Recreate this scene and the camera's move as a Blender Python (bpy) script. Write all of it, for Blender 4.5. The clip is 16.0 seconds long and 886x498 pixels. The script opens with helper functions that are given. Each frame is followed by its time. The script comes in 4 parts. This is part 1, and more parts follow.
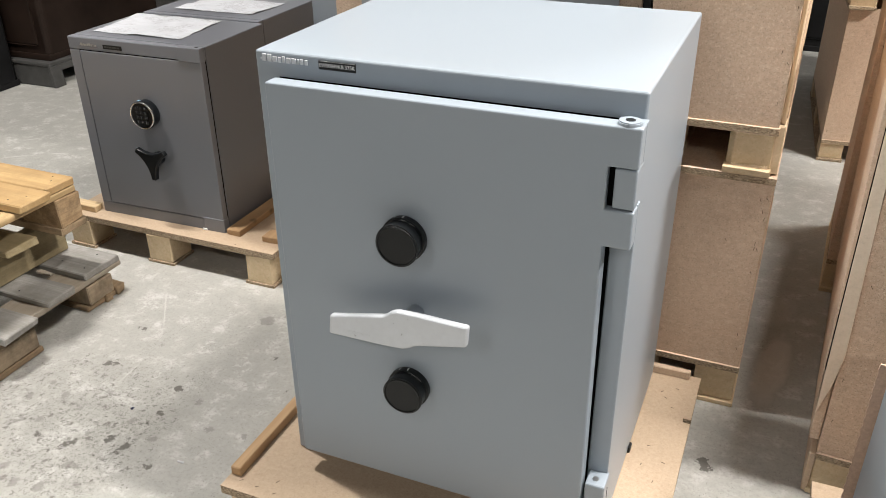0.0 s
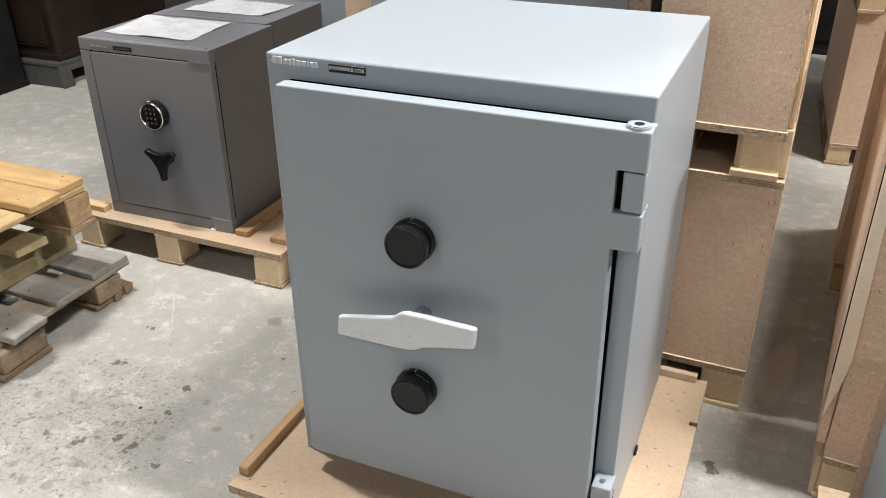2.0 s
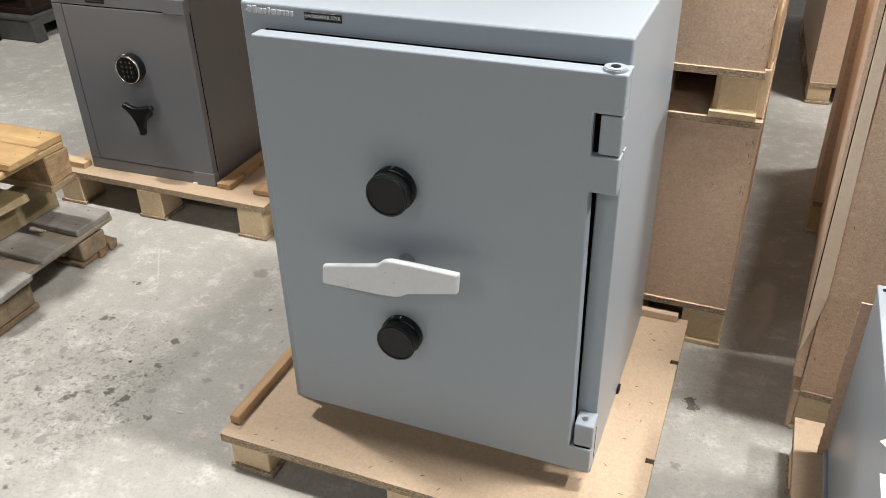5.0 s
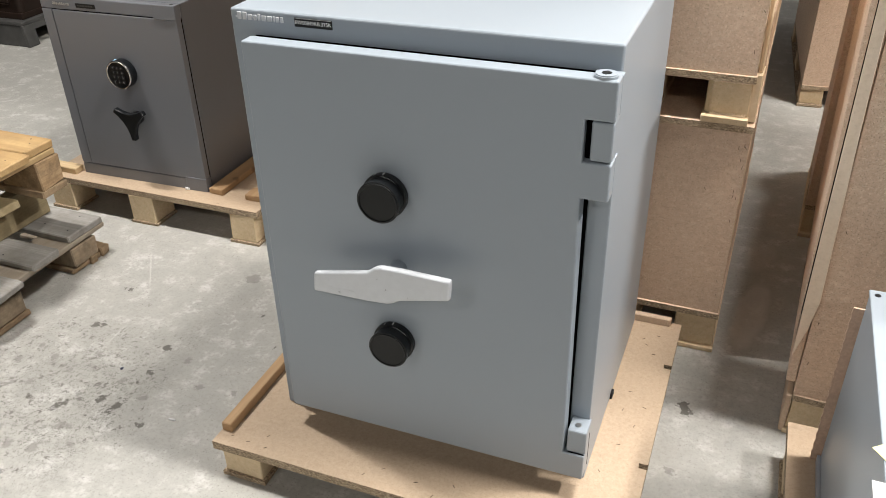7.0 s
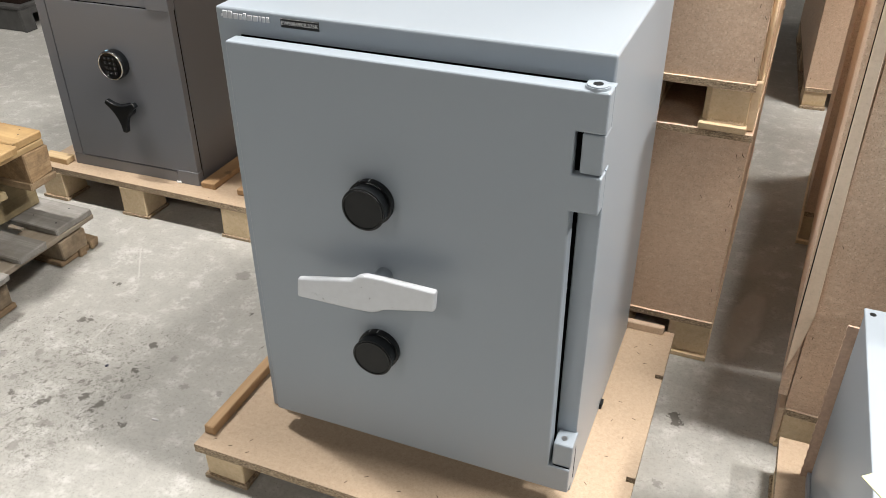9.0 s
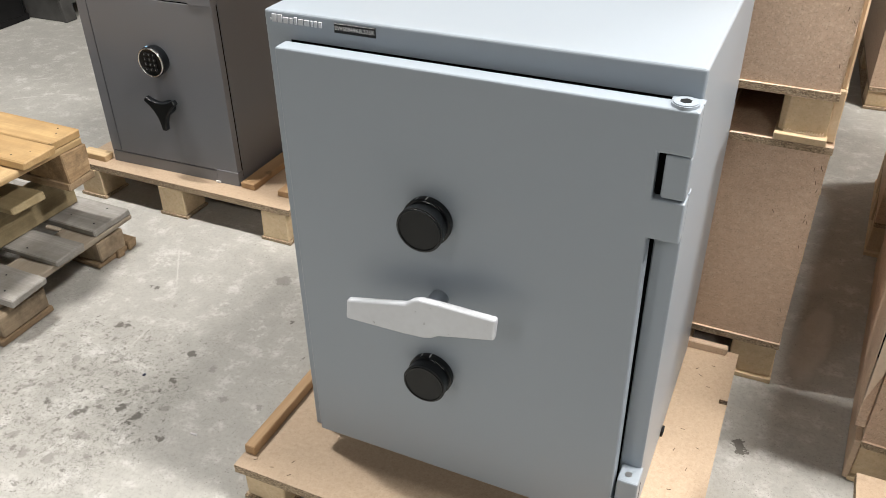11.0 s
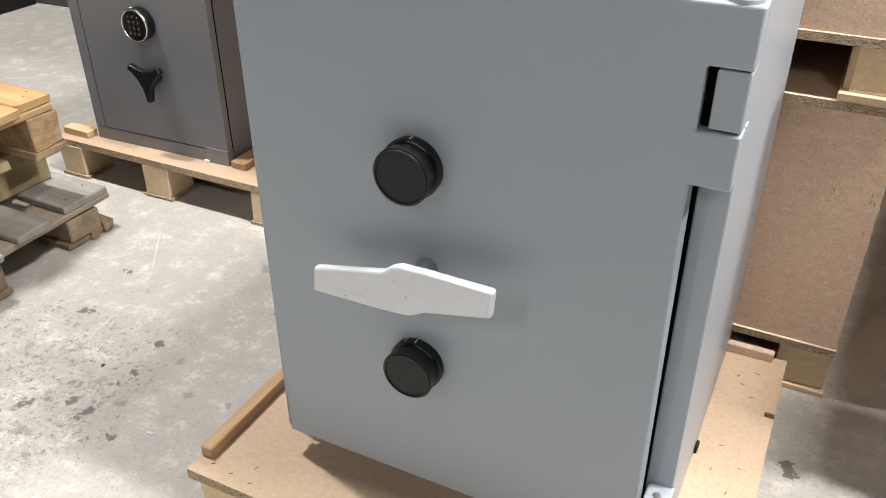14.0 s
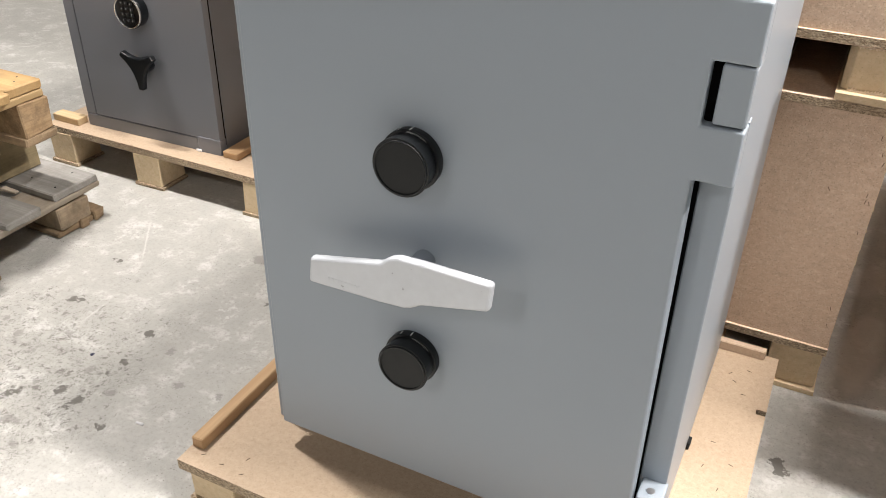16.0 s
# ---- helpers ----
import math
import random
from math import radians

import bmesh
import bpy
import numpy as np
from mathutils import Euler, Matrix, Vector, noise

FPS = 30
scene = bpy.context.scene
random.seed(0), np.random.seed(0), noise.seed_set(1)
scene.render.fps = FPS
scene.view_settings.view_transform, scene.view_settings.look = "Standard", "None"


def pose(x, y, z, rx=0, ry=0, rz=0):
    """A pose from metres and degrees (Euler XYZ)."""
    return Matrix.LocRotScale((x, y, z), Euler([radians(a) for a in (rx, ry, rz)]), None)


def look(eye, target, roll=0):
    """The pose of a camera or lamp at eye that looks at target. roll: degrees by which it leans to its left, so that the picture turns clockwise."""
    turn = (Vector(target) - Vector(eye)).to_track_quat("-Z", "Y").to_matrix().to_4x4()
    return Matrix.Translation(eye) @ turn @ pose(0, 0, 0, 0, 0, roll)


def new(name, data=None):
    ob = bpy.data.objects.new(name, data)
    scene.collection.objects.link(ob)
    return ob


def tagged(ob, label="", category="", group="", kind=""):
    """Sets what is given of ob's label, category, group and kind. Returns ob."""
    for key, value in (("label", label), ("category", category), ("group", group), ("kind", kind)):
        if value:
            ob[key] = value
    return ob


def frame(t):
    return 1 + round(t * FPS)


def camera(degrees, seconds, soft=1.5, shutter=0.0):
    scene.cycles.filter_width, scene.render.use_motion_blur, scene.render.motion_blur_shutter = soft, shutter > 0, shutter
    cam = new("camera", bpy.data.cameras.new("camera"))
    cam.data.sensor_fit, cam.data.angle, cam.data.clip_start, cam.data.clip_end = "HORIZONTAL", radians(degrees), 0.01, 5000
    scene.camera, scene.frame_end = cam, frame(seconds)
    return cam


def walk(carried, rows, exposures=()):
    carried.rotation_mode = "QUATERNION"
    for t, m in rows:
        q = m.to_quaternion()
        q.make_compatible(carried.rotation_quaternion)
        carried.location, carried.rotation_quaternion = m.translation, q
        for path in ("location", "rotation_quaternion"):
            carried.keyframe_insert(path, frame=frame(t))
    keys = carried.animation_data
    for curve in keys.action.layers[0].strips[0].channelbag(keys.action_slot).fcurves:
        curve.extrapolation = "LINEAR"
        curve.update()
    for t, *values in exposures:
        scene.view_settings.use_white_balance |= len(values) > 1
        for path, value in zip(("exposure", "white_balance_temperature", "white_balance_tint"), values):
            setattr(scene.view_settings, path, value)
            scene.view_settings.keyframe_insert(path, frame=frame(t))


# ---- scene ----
cam = camera(56.2, 16.0, 0.8)
PATH = [
    (0, (0.0, 0.0, 1.24), (-0.689, 1.624, 0.297), -0.5),
    (0.5, (0.0, -0.005, 1.241), (-0.697, 1.617, 0.301), -0.4),
    (1, (-0.003, -0.008, 1.242), (-0.705, 1.616, 0.309), -0.4),
    (1.5, (-0.002, -0.006, 1.243), (-0.706, 1.618, 0.311), -0.3),
    (2, (-0.002, -0.006, 1.244), (-0.704, 1.614, 0.304), -0.4),
    (2.5, (-0.002, -0.004, 1.245), (-0.7, 1.611, 0.294), -0.4),
    (3, (0.003, -0.003, 1.237), (-0.676, 1.588, 0.235), -0.7),
    (3.5, (0.002, -0.014, 1.241), (-0.661, 1.564, 0.207), -0.9),
    (4, (0.002, -0.019, 1.24), (-0.654, 1.552, 0.191), -1.0),
    (4.5, (0.003, -0.022, 1.245), (-0.648, 1.55, 0.194), -1.2),
    (5, (0.009, -0.015, 1.247), (-0.64, 1.561, 0.2), -1.3),
    (7.5, (0.011, -0.001, 1.251), (-0.624, 1.583, 0.208), -1.2),
    (8, (0.014, 0.012, 1.248), (-0.621, 1.592, 0.2), -0.8),
    (8.2, (0.019, 0.019, 1.251), (-0.615, 1.597, 0.199), -0.6),
    (10.3, (-0.005, 0.067, 1.265), (-0.659, 1.618, 0.184), 0.5),
    (10.5, (-0.016, 0.073, 1.263), (-0.682, 1.618, 0.182), 0.4),
    (11, (-0.062, 0.121, 1.257), (-0.761, 1.645, 0.167), -0.7),
    (11.5, (-0.105, 0.189, 1.236), (-0.797, 1.714, 0.143), -1.2),
    (12, (-0.126, 0.256, 1.185), (-0.819, 1.778, 0.088), -0.7),
    (12.5, (-0.124, 0.282, 1.113), (-0.838, 1.8, 0.025), -0.2),
    (13, (-0.119, 0.277, 1.077), (-0.856, 1.796, 0.005), -0.1),
    (13.5, (-0.103, 0.276, 1.069), (-0.858, 1.796, 0.01), -0.2),
    (14, (-0.088, 0.282, 1.062), (-0.852, 1.806, 0.017), -0.2),
    (14.5, (-0.079, 0.285, 1.056), (-0.845, 1.812, 0.016), -0.2),
    (15, (-0.089, 0.275, 1.051), (-0.85, 1.805, 0.012), 0.2),
    (15.5, (-0.093, 0.276, 1.05), (-0.841, 1.808, 0.005), 0.7),
    (16, (-0.101, 0.279, 1.056), (-0.835, 1.811, 0.001), 1.2),
]
EXPOSURES = [(0.0, -0.03, 6500, 10), (2.5, -0.03, 6500, 10), (3.5, -0.14, 6500, 10), (8.0, -0.13, 6500, 10), (10.5, -0.09, 6500, 10), (12.0, 0.03, 6500, 11), (13.0, 0.21, 6520, 12), (16.0, 0.22, 6530, 12)]
walk(cam, [(t, look(eye, target, roll)) for t, eye, target, roll in PATH], EXPOSURES)

# ---- light ----
world = bpy.data.worlds.new("world")
scene.world = world
world.use_nodes = True
world.node_tree.nodes["Background"].inputs[0].default_value = (0.9, 0.95, 1.0, 1)
world.node_tree.nodes["Background"].inputs[1].default_value = 0.002

LAMP_Z = 3.8
# x, y, watts, length, turn
# unseen lamps: those at negative y and the two weakest are added fill
LAMPS = [(-2.2, 1.43, 139, 0.5, 0), (0.78, 1.44, 150, 0.6, 0), (-1.9, -2.8, 44, 0.5, 0), (1.6, -2.8, 50, 0.5, 0), (-3.4, -6.8, 102, 0.5, 0),
         (-5.4, 1.6, 14, 0.5, 0), (-2.1, 5.4, 12, 0.5, 0), (0.75, 3.02, 105, 0.5, 0), (2.9, 1.52, 265, 0.8, 90)]

# ---- materials ----


def material(name, rough=0.5, metal=0.0, coat=0.0):
    m = bpy.data.materials.new(name)
    m.use_nodes = True
    nt = m.node_tree
    b = nt.nodes["Principled BSDF"]
    b.inputs["Roughness"].default_value = rough
    b.inputs["Metallic"].default_value = metal
    b.inputs["Coat Weight"].default_value = coat
    return m, nt, b


def node(nt, kind, **values):
    n = nt.nodes.new(kind)
    for k, v in values.items():
        if k in n.inputs:
            n.inputs[k].default_value = v
    return n


def coords(nt, scale=(1, 1, 1), world_space=False):
    if world_space:
        g = nt.nodes.new("ShaderNodeNewGeometry")
        out = g.outputs["Position"]
    else:
        g = nt.nodes.new("ShaderNodeTexCoord")
        info = nt.nodes.new("ShaderNodeObjectInfo")
        add = nt.nodes.new("ShaderNodeVectorMath")
        mul = nt.nodes.new("ShaderNodeMath")
        mul.operation = "MULTIPLY"
        mul.inputs[1].default_value = 7.0
        nt.links.new(info.outputs["Random"], mul.inputs[0])
        nt.links.new(g.outputs["Object"], add.inputs[0])
        nt.links.new(mul.outputs[0], add.inputs[1])
        out = add.outputs[0]
    mp = nt.nodes.new("ShaderNodeMapping")
    mp.inputs["Scale"].default_value = scale
    nt.links.new(out, mp.inputs["Vector"])
    return mp.outputs[0]


def noise_tex(nt, vec, scale, detail=3, rough=0.5, distort=0.0):
    n = node(nt, "ShaderNodeTexNoise", Scale=scale, Detail=detail, Roughness=rough, Distortion=distort)
    nt.links.new(vec, n.inputs["Vector"])
    return n.outputs["Fac"]


def ramp(nt, fac, stops):
    r = nt.nodes.new("ShaderNodeValToRGB")
    while len(r.color_ramp.elements) < len(stops):
        r.color_ramp.elements.new(0.5)
    for e, (p, c) in zip(r.color_ramp.elements, stops):
        e.position = p
        e.color = (*c, 1) if len(c) == 3 else c
    nt.links.new(fac, r.inputs[0])
    return r.outputs[0]


def grey(v):
    return (v, v, v)


def mix(nt, fac, a, b, mode="MIX"):
    m = nt.nodes.new("ShaderNodeMix")
    m.data_type = "RGBA"
    m.blend_type = mode
    for sock, v in ((m.inputs["Factor"], fac), (m.inputs["A"], a), (m.inputs["B"], b)):
        if isinstance(v, (int, float)):
            sock.default_value = v
        elif isinstance(v, tuple):
            sock.default_value = (*v, 1)
        else:
            nt.links.new(v, sock)
    return m.outputs["Result"]


def bump(nt, b, height, strength, dist, prev=None):
    n = node(nt, "ShaderNodeBump", Strength=strength, Distance=dist)
    nt.links.new(height, n.inputs["Height"])
    if prev is not None:
        nt.links.new(prev, n.inputs["Normal"])
    nt.links.new(n.outputs[0], b.inputs["Normal"])
    return n.outputs[0]


def paint(name, col, rough, metal=0.0):
    """Smooth sprayed steel paint with faint hand marks."""
    m, nt, b = material(name, rough, metal)
    v = coords(nt)
    big = noise_tex(nt, v, 1.5, 0)
    c = ramp(nt, big, [(0.0, tuple(x * 0.96 for x in col)), (1.0, tuple(x * 1.04 for x in col))])
    nt.links.new(c, b.inputs["Base Color"])
    b.inputs["Roughness"].default_value = rough
    return m


def board(name, dark, light, speck, rough=0.7, scale=1.0, amount=0.35, dotted=0.7):
    """Pressed wood: a mottled face with fine chips."""
    m, nt, b = material(name, rough)
    v = coords(nt)
    big = noise_tex(nt, v, 5.0 * scale, 4, 0.6)
    mid = noise_tex(nt, v, 130.0 * scale, 4, 0.7)
    chips = node(nt, "ShaderNodeTexVoronoi", Scale=430.0 * scale)
    nt.links.new(v, chips.inputs["Vector"])
    c = ramp(nt, mid, [(0.28, dark), (0.72, light)])
    c = mix(nt, ramp(nt, big, [(0.3, grey(0.0)), (0.75, grey(0.45))]), c, dark)
    flakes = noise_tex(nt, coords(nt, (1.0, 1.0, 1.7)), 48.0 * scale, 5, 0.65)
    c = mix(nt, ramp(nt, flakes, [(0.54, grey(0.0)), (0.66, grey(amount * 0.8))]), c, speck)
    c = mix(nt, ramp(nt, flakes, [(0.34, grey(amount * 0.7)), (0.44, grey(0.0))]), c, tuple(x * 0.72 for x in dark))
    sel = ramp(nt, chips.outputs["Color"], [(0.72, grey(0.0)), (0.9, grey(amount))])
    c = mix(nt, sel, c, speck)
    flecks = noise_tex(nt, v, 210.0 * scale, 3, 0.6)
    c = mix(nt, ramp(nt, flecks, [(0.6, grey(0.0)), (0.68, grey(amount))]), c, tuple(min(0.9, x * 1.12) for x in speck))
    c = mix(nt, ramp(nt, flecks, [(0.31, grey(amount)), (0.4, grey(0.0))]), c, tuple(x * 0.7 for x in dark))
    dots = noise_tex(nt, v, 420.0 * scale, 2, 0.55)
    c = mix(nt, ramp(nt, dots, [(0.3, grey(dotted)), (0.4, grey(0.0))]), c, tuple(x * 0.55 for x in dark))
    nt.links.new(c, b.inputs["Base Color"])
    bump(nt, b, mid, 0.12, 0.001)
    return m


def chip_edge(name, dark, light):
    m, nt, b = material(name, 0.85)
    v = coords(nt, (1, 1, 2.2))
    chips = node(nt, "ShaderNodeTexVoronoi", Scale=250.0)
    nt.links.new(v, chips.inputs["Vector"])
    n = noise_tex(nt, v, 260.0, 4, 0.7)
    c = ramp(nt, chips.outputs["Color"], [(0.15, dark), (0.5, tuple((p + q) / 2 for p, q in zip(dark, light))), (0.85, light)])
    c = mix(nt, ramp(nt, n, [(0.36, grey(0.75)), (0.52, grey(0.0))]), c, tuple(x * 0.25 for x in dark))
    nt.links.new(c, b.inputs["Base Color"])
    bump(nt, b, n, 0.6, 0.003)
    return m


def timber(name, dark, light, axis, rough=0.65, dirt=0.0, dirt_col=(0.08, 0.065, 0.05)):
    """Sawn timber with grain along one axis, knots and dirt."""
    m, nt, b = material(name, rough)
    sc = [26.0, 26.0, 26.0]
    sc[axis] = 1.6
    v = coords(nt, tuple(sc))
    v1 = coords(nt)
    warp = noise_tex(nt, v, 1.0, 5, 0.6, 0.6)
    fine_sc = [260.0, 260.0, 260.0]
    fine_sc[axis] = 9.0
    fine = noise_tex(nt, coords(nt, tuple(fine_sc)), 1.0, 3, 0.6)
    c = ramp(nt, warp, [(0.3, dark), (0.5, tuple((p + q) / 2 for p, q in zip(dark, light))), (0.68, light)])
    c = mix(nt, ramp(nt, fine, [(0.35, grey(0.35)), (0.6, grey(0.0))]), c, dark)
    knots = node(nt, "ShaderNodeTexVoronoi", Scale=9.0)
    nt.links.new(v1, knots.inputs["Vector"])
    c = mix(nt, ramp(nt, knots.outputs["Distance"], [(0.06, grey(0.7)), (0.13, grey(0.0))]), c, tuple(x * 0.4 for x in dark))
    if dirt:
        d = noise_tex(nt, v1, 14.0, 6, 0.7)
        c = mix(nt, ramp(nt, d, [(0.42, grey(0.0)), (0.66, grey(dirt))]), c, dirt_col)
    nt.links.new(c, b.inputs["Base Color"])
    bump(nt, b, fine, 0.35, 0.0015)
    return m


def plain(name, col, rough, metal=0.0, wear=0.1, scale=60.0):
    m, nt, b = material(name, rough, metal)
    v = coords(nt)
    n = noise_tex(nt, v, scale, 4, 0.6)
    nt.links.new(ramp(nt, n, [(0.3, tuple(x * (1 - wear) for x in col)), (0.7, tuple(min(1, x * (1 + wear)) for x in col))]), b.inputs["Base Color"])
    nt.links.new(ramp(nt, n, [(0.3, grey(rough * 0.85)), (0.7, grey(min(1, rough * 1.15)))]), b.inputs["Roughness"])
    return m


def math_node(nt, op, a, b):
    n = nt.nodes.new("ShaderNodeMath")
    n.operation = op
    for sock, v in zip(n.inputs, (a, b)):
        if isinstance(v, (int, float)):
            sock.default_value = v
        else:
            nt.links.new(v, sock)
    return n.outputs[0]


# pits and stains of the floor: x, y, size
DARK_PITS = [(-1.223, 1.236, 16), (-1.455, 1.253, 13), (-1.435, 1.256, 12), (-1.476, 1.414, 11), (-1.495, 1.414, 8), (-1.204, 1.142, 13), (-1.328, 0.973, 16), (-1.318, 0.99, 13),
             (-1.249, 1.029, 14), (-1.198, 1.023, 14), (-1.205, 1.005, 11), (-1.204, 1.101, 9), (-1.113, 0.99, 13), (-1.246, 0.728, 8),
             (-1.181, 1.131, 6), (-1.074, 1.429, 7), (-0.972, 1.323, 5), (-1.527, 1.262, 6), (-1.182, 1.66, 5), (-0.02, 1.455, 17), (-0.01, 1.436, 16), (-0.014, 1.446, 15), (-1.41, 0.98, 11)]
FAINT_PITS = [(-1.273, 0.929, 15), (-1.255, 0.935, 13), (-1.345, 0.856, 10), (-1.211, 0.891, 15), (-1.062, 1.14, 14), (-1.268, 0.931, 18), (-1.244, 1.095, 15), (-1.526, 1.136, 14), (-1.144, 1.211, 13), (-1.459, 1.113, 15), (-1.537, 1.077, 15), (-1.369, 1.161, 14),
              (-1.382, 1.37, 9), (-1.398, 0.878, 17), (-1.155, 1.067, 13), (-1.31, 1.027, 13), (-1.341, 0.851, 17), (-0.973, 1.15, 10), (-1.45, 1.02, 13), (-1.28, 0.86, 20),
              (-1.19, 1.57, 30), (-1.13, 1.63, 45), (-1.06, 1.66, 34), (-1.49, 1.0, 16), (-1.39, 1.09, 11), (-0.02, 1.25, 14)]


SCRATCHES = [(-1.492, 1.516, 0.115, 0.003, 127), (-1.378, 1.24, 0.04, 0.0025, 94), (-2.911, 2.397, 0.045, 0.008, 45), (-3.011, 2.569, 0.02, 0.008, 40), (-2.82, 2.22, 0.06, 0.007, 40), (-2.678, 2.311, 0.045, 0.008, 20)]


def concrete():
    """Power-floated concrete, pale, with a worn stretch of lost skin, pits and scuffs."""
    m, nt, b = material("concrete", 0.6)
    v = coords(nt, world_space=True)
    large = noise_tex(nt, v, 1.1, 4, 0.55)
    mid = noise_tex(nt, v, 15.0, 8, 0.72)
    fine = noise_tex(nt, v, 120.0, 5, 0.75)
    grit = noise_tex(nt, v, 520.0, 2, 0.6)
    c = ramp(nt, large, [(0.3, (0.365, 0.357, 0.33)), (0.7, (0.44, 0.432, 0.403))])
    c = mix(nt, ramp(nt, mid, [(0.36, grey(0.55)), (0.52, grey(0.0))]), c, (0.315, 0.31, 0.288))
    c = mix(nt, ramp(nt, mid, [(0.53, grey(0.0)), (0.66, grey(0.7))]), c, (0.6, 0.595, 0.575))
    c = mix(nt, ramp(nt, fine, [(0.36, grey(0.3)), (0.48, grey(0.0))]), c, (0.23, 0.22, 0.205))
    c = mix(nt, ramp(nt, grit, [(0.62, grey(0.0)), (0.74, grey(0.25))]), c, (0.6, 0.59, 0.57))
    c = mix(nt, ramp(nt, grit, [(0.27, grey(0.16)), (0.37, grey(0.0))]), c, (0.15, 0.14, 0.13))
    # ragged outlines for all marks
    warp = nt.nodes.new("ShaderNodeVectorMath")
    warp.operation = "ADD"
    wn = node(nt, "ShaderNodeTexNoise", Scale=55.0, Detail=5.0, Roughness=0.75)
    nt.links.new(v, wn.inputs["Vector"])
    ws = nt.nodes.new("ShaderNodeVectorMath")
    ws.operation = "SCALE"
    ws.inputs["Scale"].default_value = 0.05
    nt.links.new(wn.outputs["Color"], ws.inputs[0])
    nt.links.new(v, warp.inputs[0])
    nt.links.new(ws.outputs[0], warp.inputs[1])

    def away(x, y):
        d = nt.nodes.new("ShaderNodeVectorMath")
        d.operation = "DISTANCE"
        nt.links.new(warp.outputs[0], d.inputs[0])
        d.inputs[1].default_value = (x + 0.025, y + 0.025, 0.025)
        return d.outputs["Value"]

    def marks(spots):
        best = None
        for x, y, size in spots:
            q = math_node(nt, "DIVIDE", away(x, y), size * 0.00082)
            best = q if best is None else math_node(nt, "MINIMUM", best, q)
        return best

    worn = ramp(nt, away(-1.4, 1.03), [(0.16, grey(1.0)), (0.42, grey(0.0))])
    zone = noise_tex(nt, v, 2.3, 4, 0.6)
    patch = noise_tex(nt, v, 7.0, 3, 0.6)
    where = mix(nt, 1.0, worn, ramp(nt, zone, [(0.5, grey(0.0)), (0.75, grey(0.45))]), "ADD")
    # crusty broken skin: thin dark contour lines in patches
    crust = noise_tex(nt, v, 48.0, 6, 0.7)
    lines = ramp(nt, crust, [(0.462, grey(0.0)), (0.478, grey(1.0)), (0.492, grey(1.0)), (0.505, grey(0.0))])
    broken = mix(nt, 1.0, lines, ramp(nt, patch, [(0.44, grey(0.0)), (0.6, grey(1.0))]), "MULTIPLY")
    broken = mix(nt, 1.0, broken, ramp(nt, where, [(0.0, grey(0.12)), (0.7, grey(0.6))]), "MULTIPLY")
    c = mix(nt, broken, c, (0.2, 0.19, 0.175))
    pit_h = broken
    for scale, cut, share in ((42.0, 0.28, 0.5), (80.0, 0.32, 0.45), (150.0, 0.36, 0.45)):
        vor = node(nt, "ShaderNodeTexVoronoi", Scale=scale)
        nt.links.new(warp.outputs[0], vor.inputs["Vector"])
        inside = ramp(nt, vor.outputs["Distance"], [(cut * 0.85, grey(1.0)), (cut, grey(0.0))])
        pick = mix(nt, 1.0, ramp(nt, vor.outputs["Color"], [(0.0, grey(0.0)), (1.0, grey(1.0))]), where, "MULTIPLY")
        some = ramp(nt, pick, [(share * 0.96, grey(0.0)), (share * 1.03, grey(0.7))])
        f = mix(nt, 1.0, inside, some, "MULTIPLY")
        c = mix(nt, f, c, (0.13, 0.12, 0.106))
        pit_h = mix(nt, 1.0, pit_h, f, "ADD")
    f = ramp(nt, marks(FAINT_PITS), [(0.75, grey(0.58)), (0.95, grey(0.0))])
    c = mix(nt, f, c, (0.2, 0.19, 0.175))
    f = ramp(nt, marks(DARK_PITS), [(0.86, grey(0.9)), (0.98, grey(0.0))])
    c = mix(nt, f, c, (0.11, 0.102, 0.09))
    pit_h = mix(nt, 1.0, pit_h, f, "ADD")
    # small black specks of trodden grit
    for scale, cut, share in ((120.0, 0.2, 0.8), (190.0, 0.26, 0.76), (300.0, 0.28, 0.82)):
        vor = node(nt, "ShaderNodeTexVoronoi", Scale=scale)
        nt.links.new(v, vor.inputs["Vector"])
        inside = ramp(nt, vor.outputs["Distance"], [(cut * 0.75, grey(1.0)), (cut, grey(0.0))])
        some = ramp(nt, vor.outputs["Color"], [(share - 0.05, grey(0.0)), (share, grey(0.55))])
        thick = ramp(nt, patch, [(0.38, grey(0.15)), (0.6, grey(1.0))])
        f = mix(nt, 1.0, mix(nt, 1.0, inside, some, "MULTIPLY"), thick, "MULTIPLY")
        c = mix(nt, f, c, (0.11, 0.1, 0.09))
    # scuffs and splashes of old white paint
    spl = node(nt, "ShaderNodeTexVoronoi", Scale=5.0)
    nt.links.new(warp.outputs[0], spl.inputs["Vector"])
    sp = mix(nt, 1.0, ramp(nt, spl.outputs["Distance"], [(0.12, grey(1.0)), (0.2, grey(0.0))]),
             ramp(nt, spl.outputs["Color"], [(0.7, grey(0.0)), (0.76, grey(1.0))]), "MULTIPLY")
    spots = marks([(-1.55, 1.522, 70), (-1.52, 1.55, 50), (-1.268, 1.41, 45), (-1.33, 0.99, 40), (-1.377, 1.23, 22), (-1.36, 1.245, 20), (-1.13, 1.37, 45)])
    sp = mix(nt, 1.0, sp, ramp(nt, spots, [(0.6, grey(1.0)), (1.1, grey(0.0))]), "ADD")
    sp = mix(nt, 1.0, sp, ramp(nt, crust, [(0.52, grey(0.0)), (0.62, grey(0.6))]), "MULTIPLY")
    c = mix(nt, sp, c, (0.6, 0.595, 0.575))
    # pale scratches: centre, half length, half width, turn
    pos = nt.nodes.new("ShaderNodeSeparateXYZ")
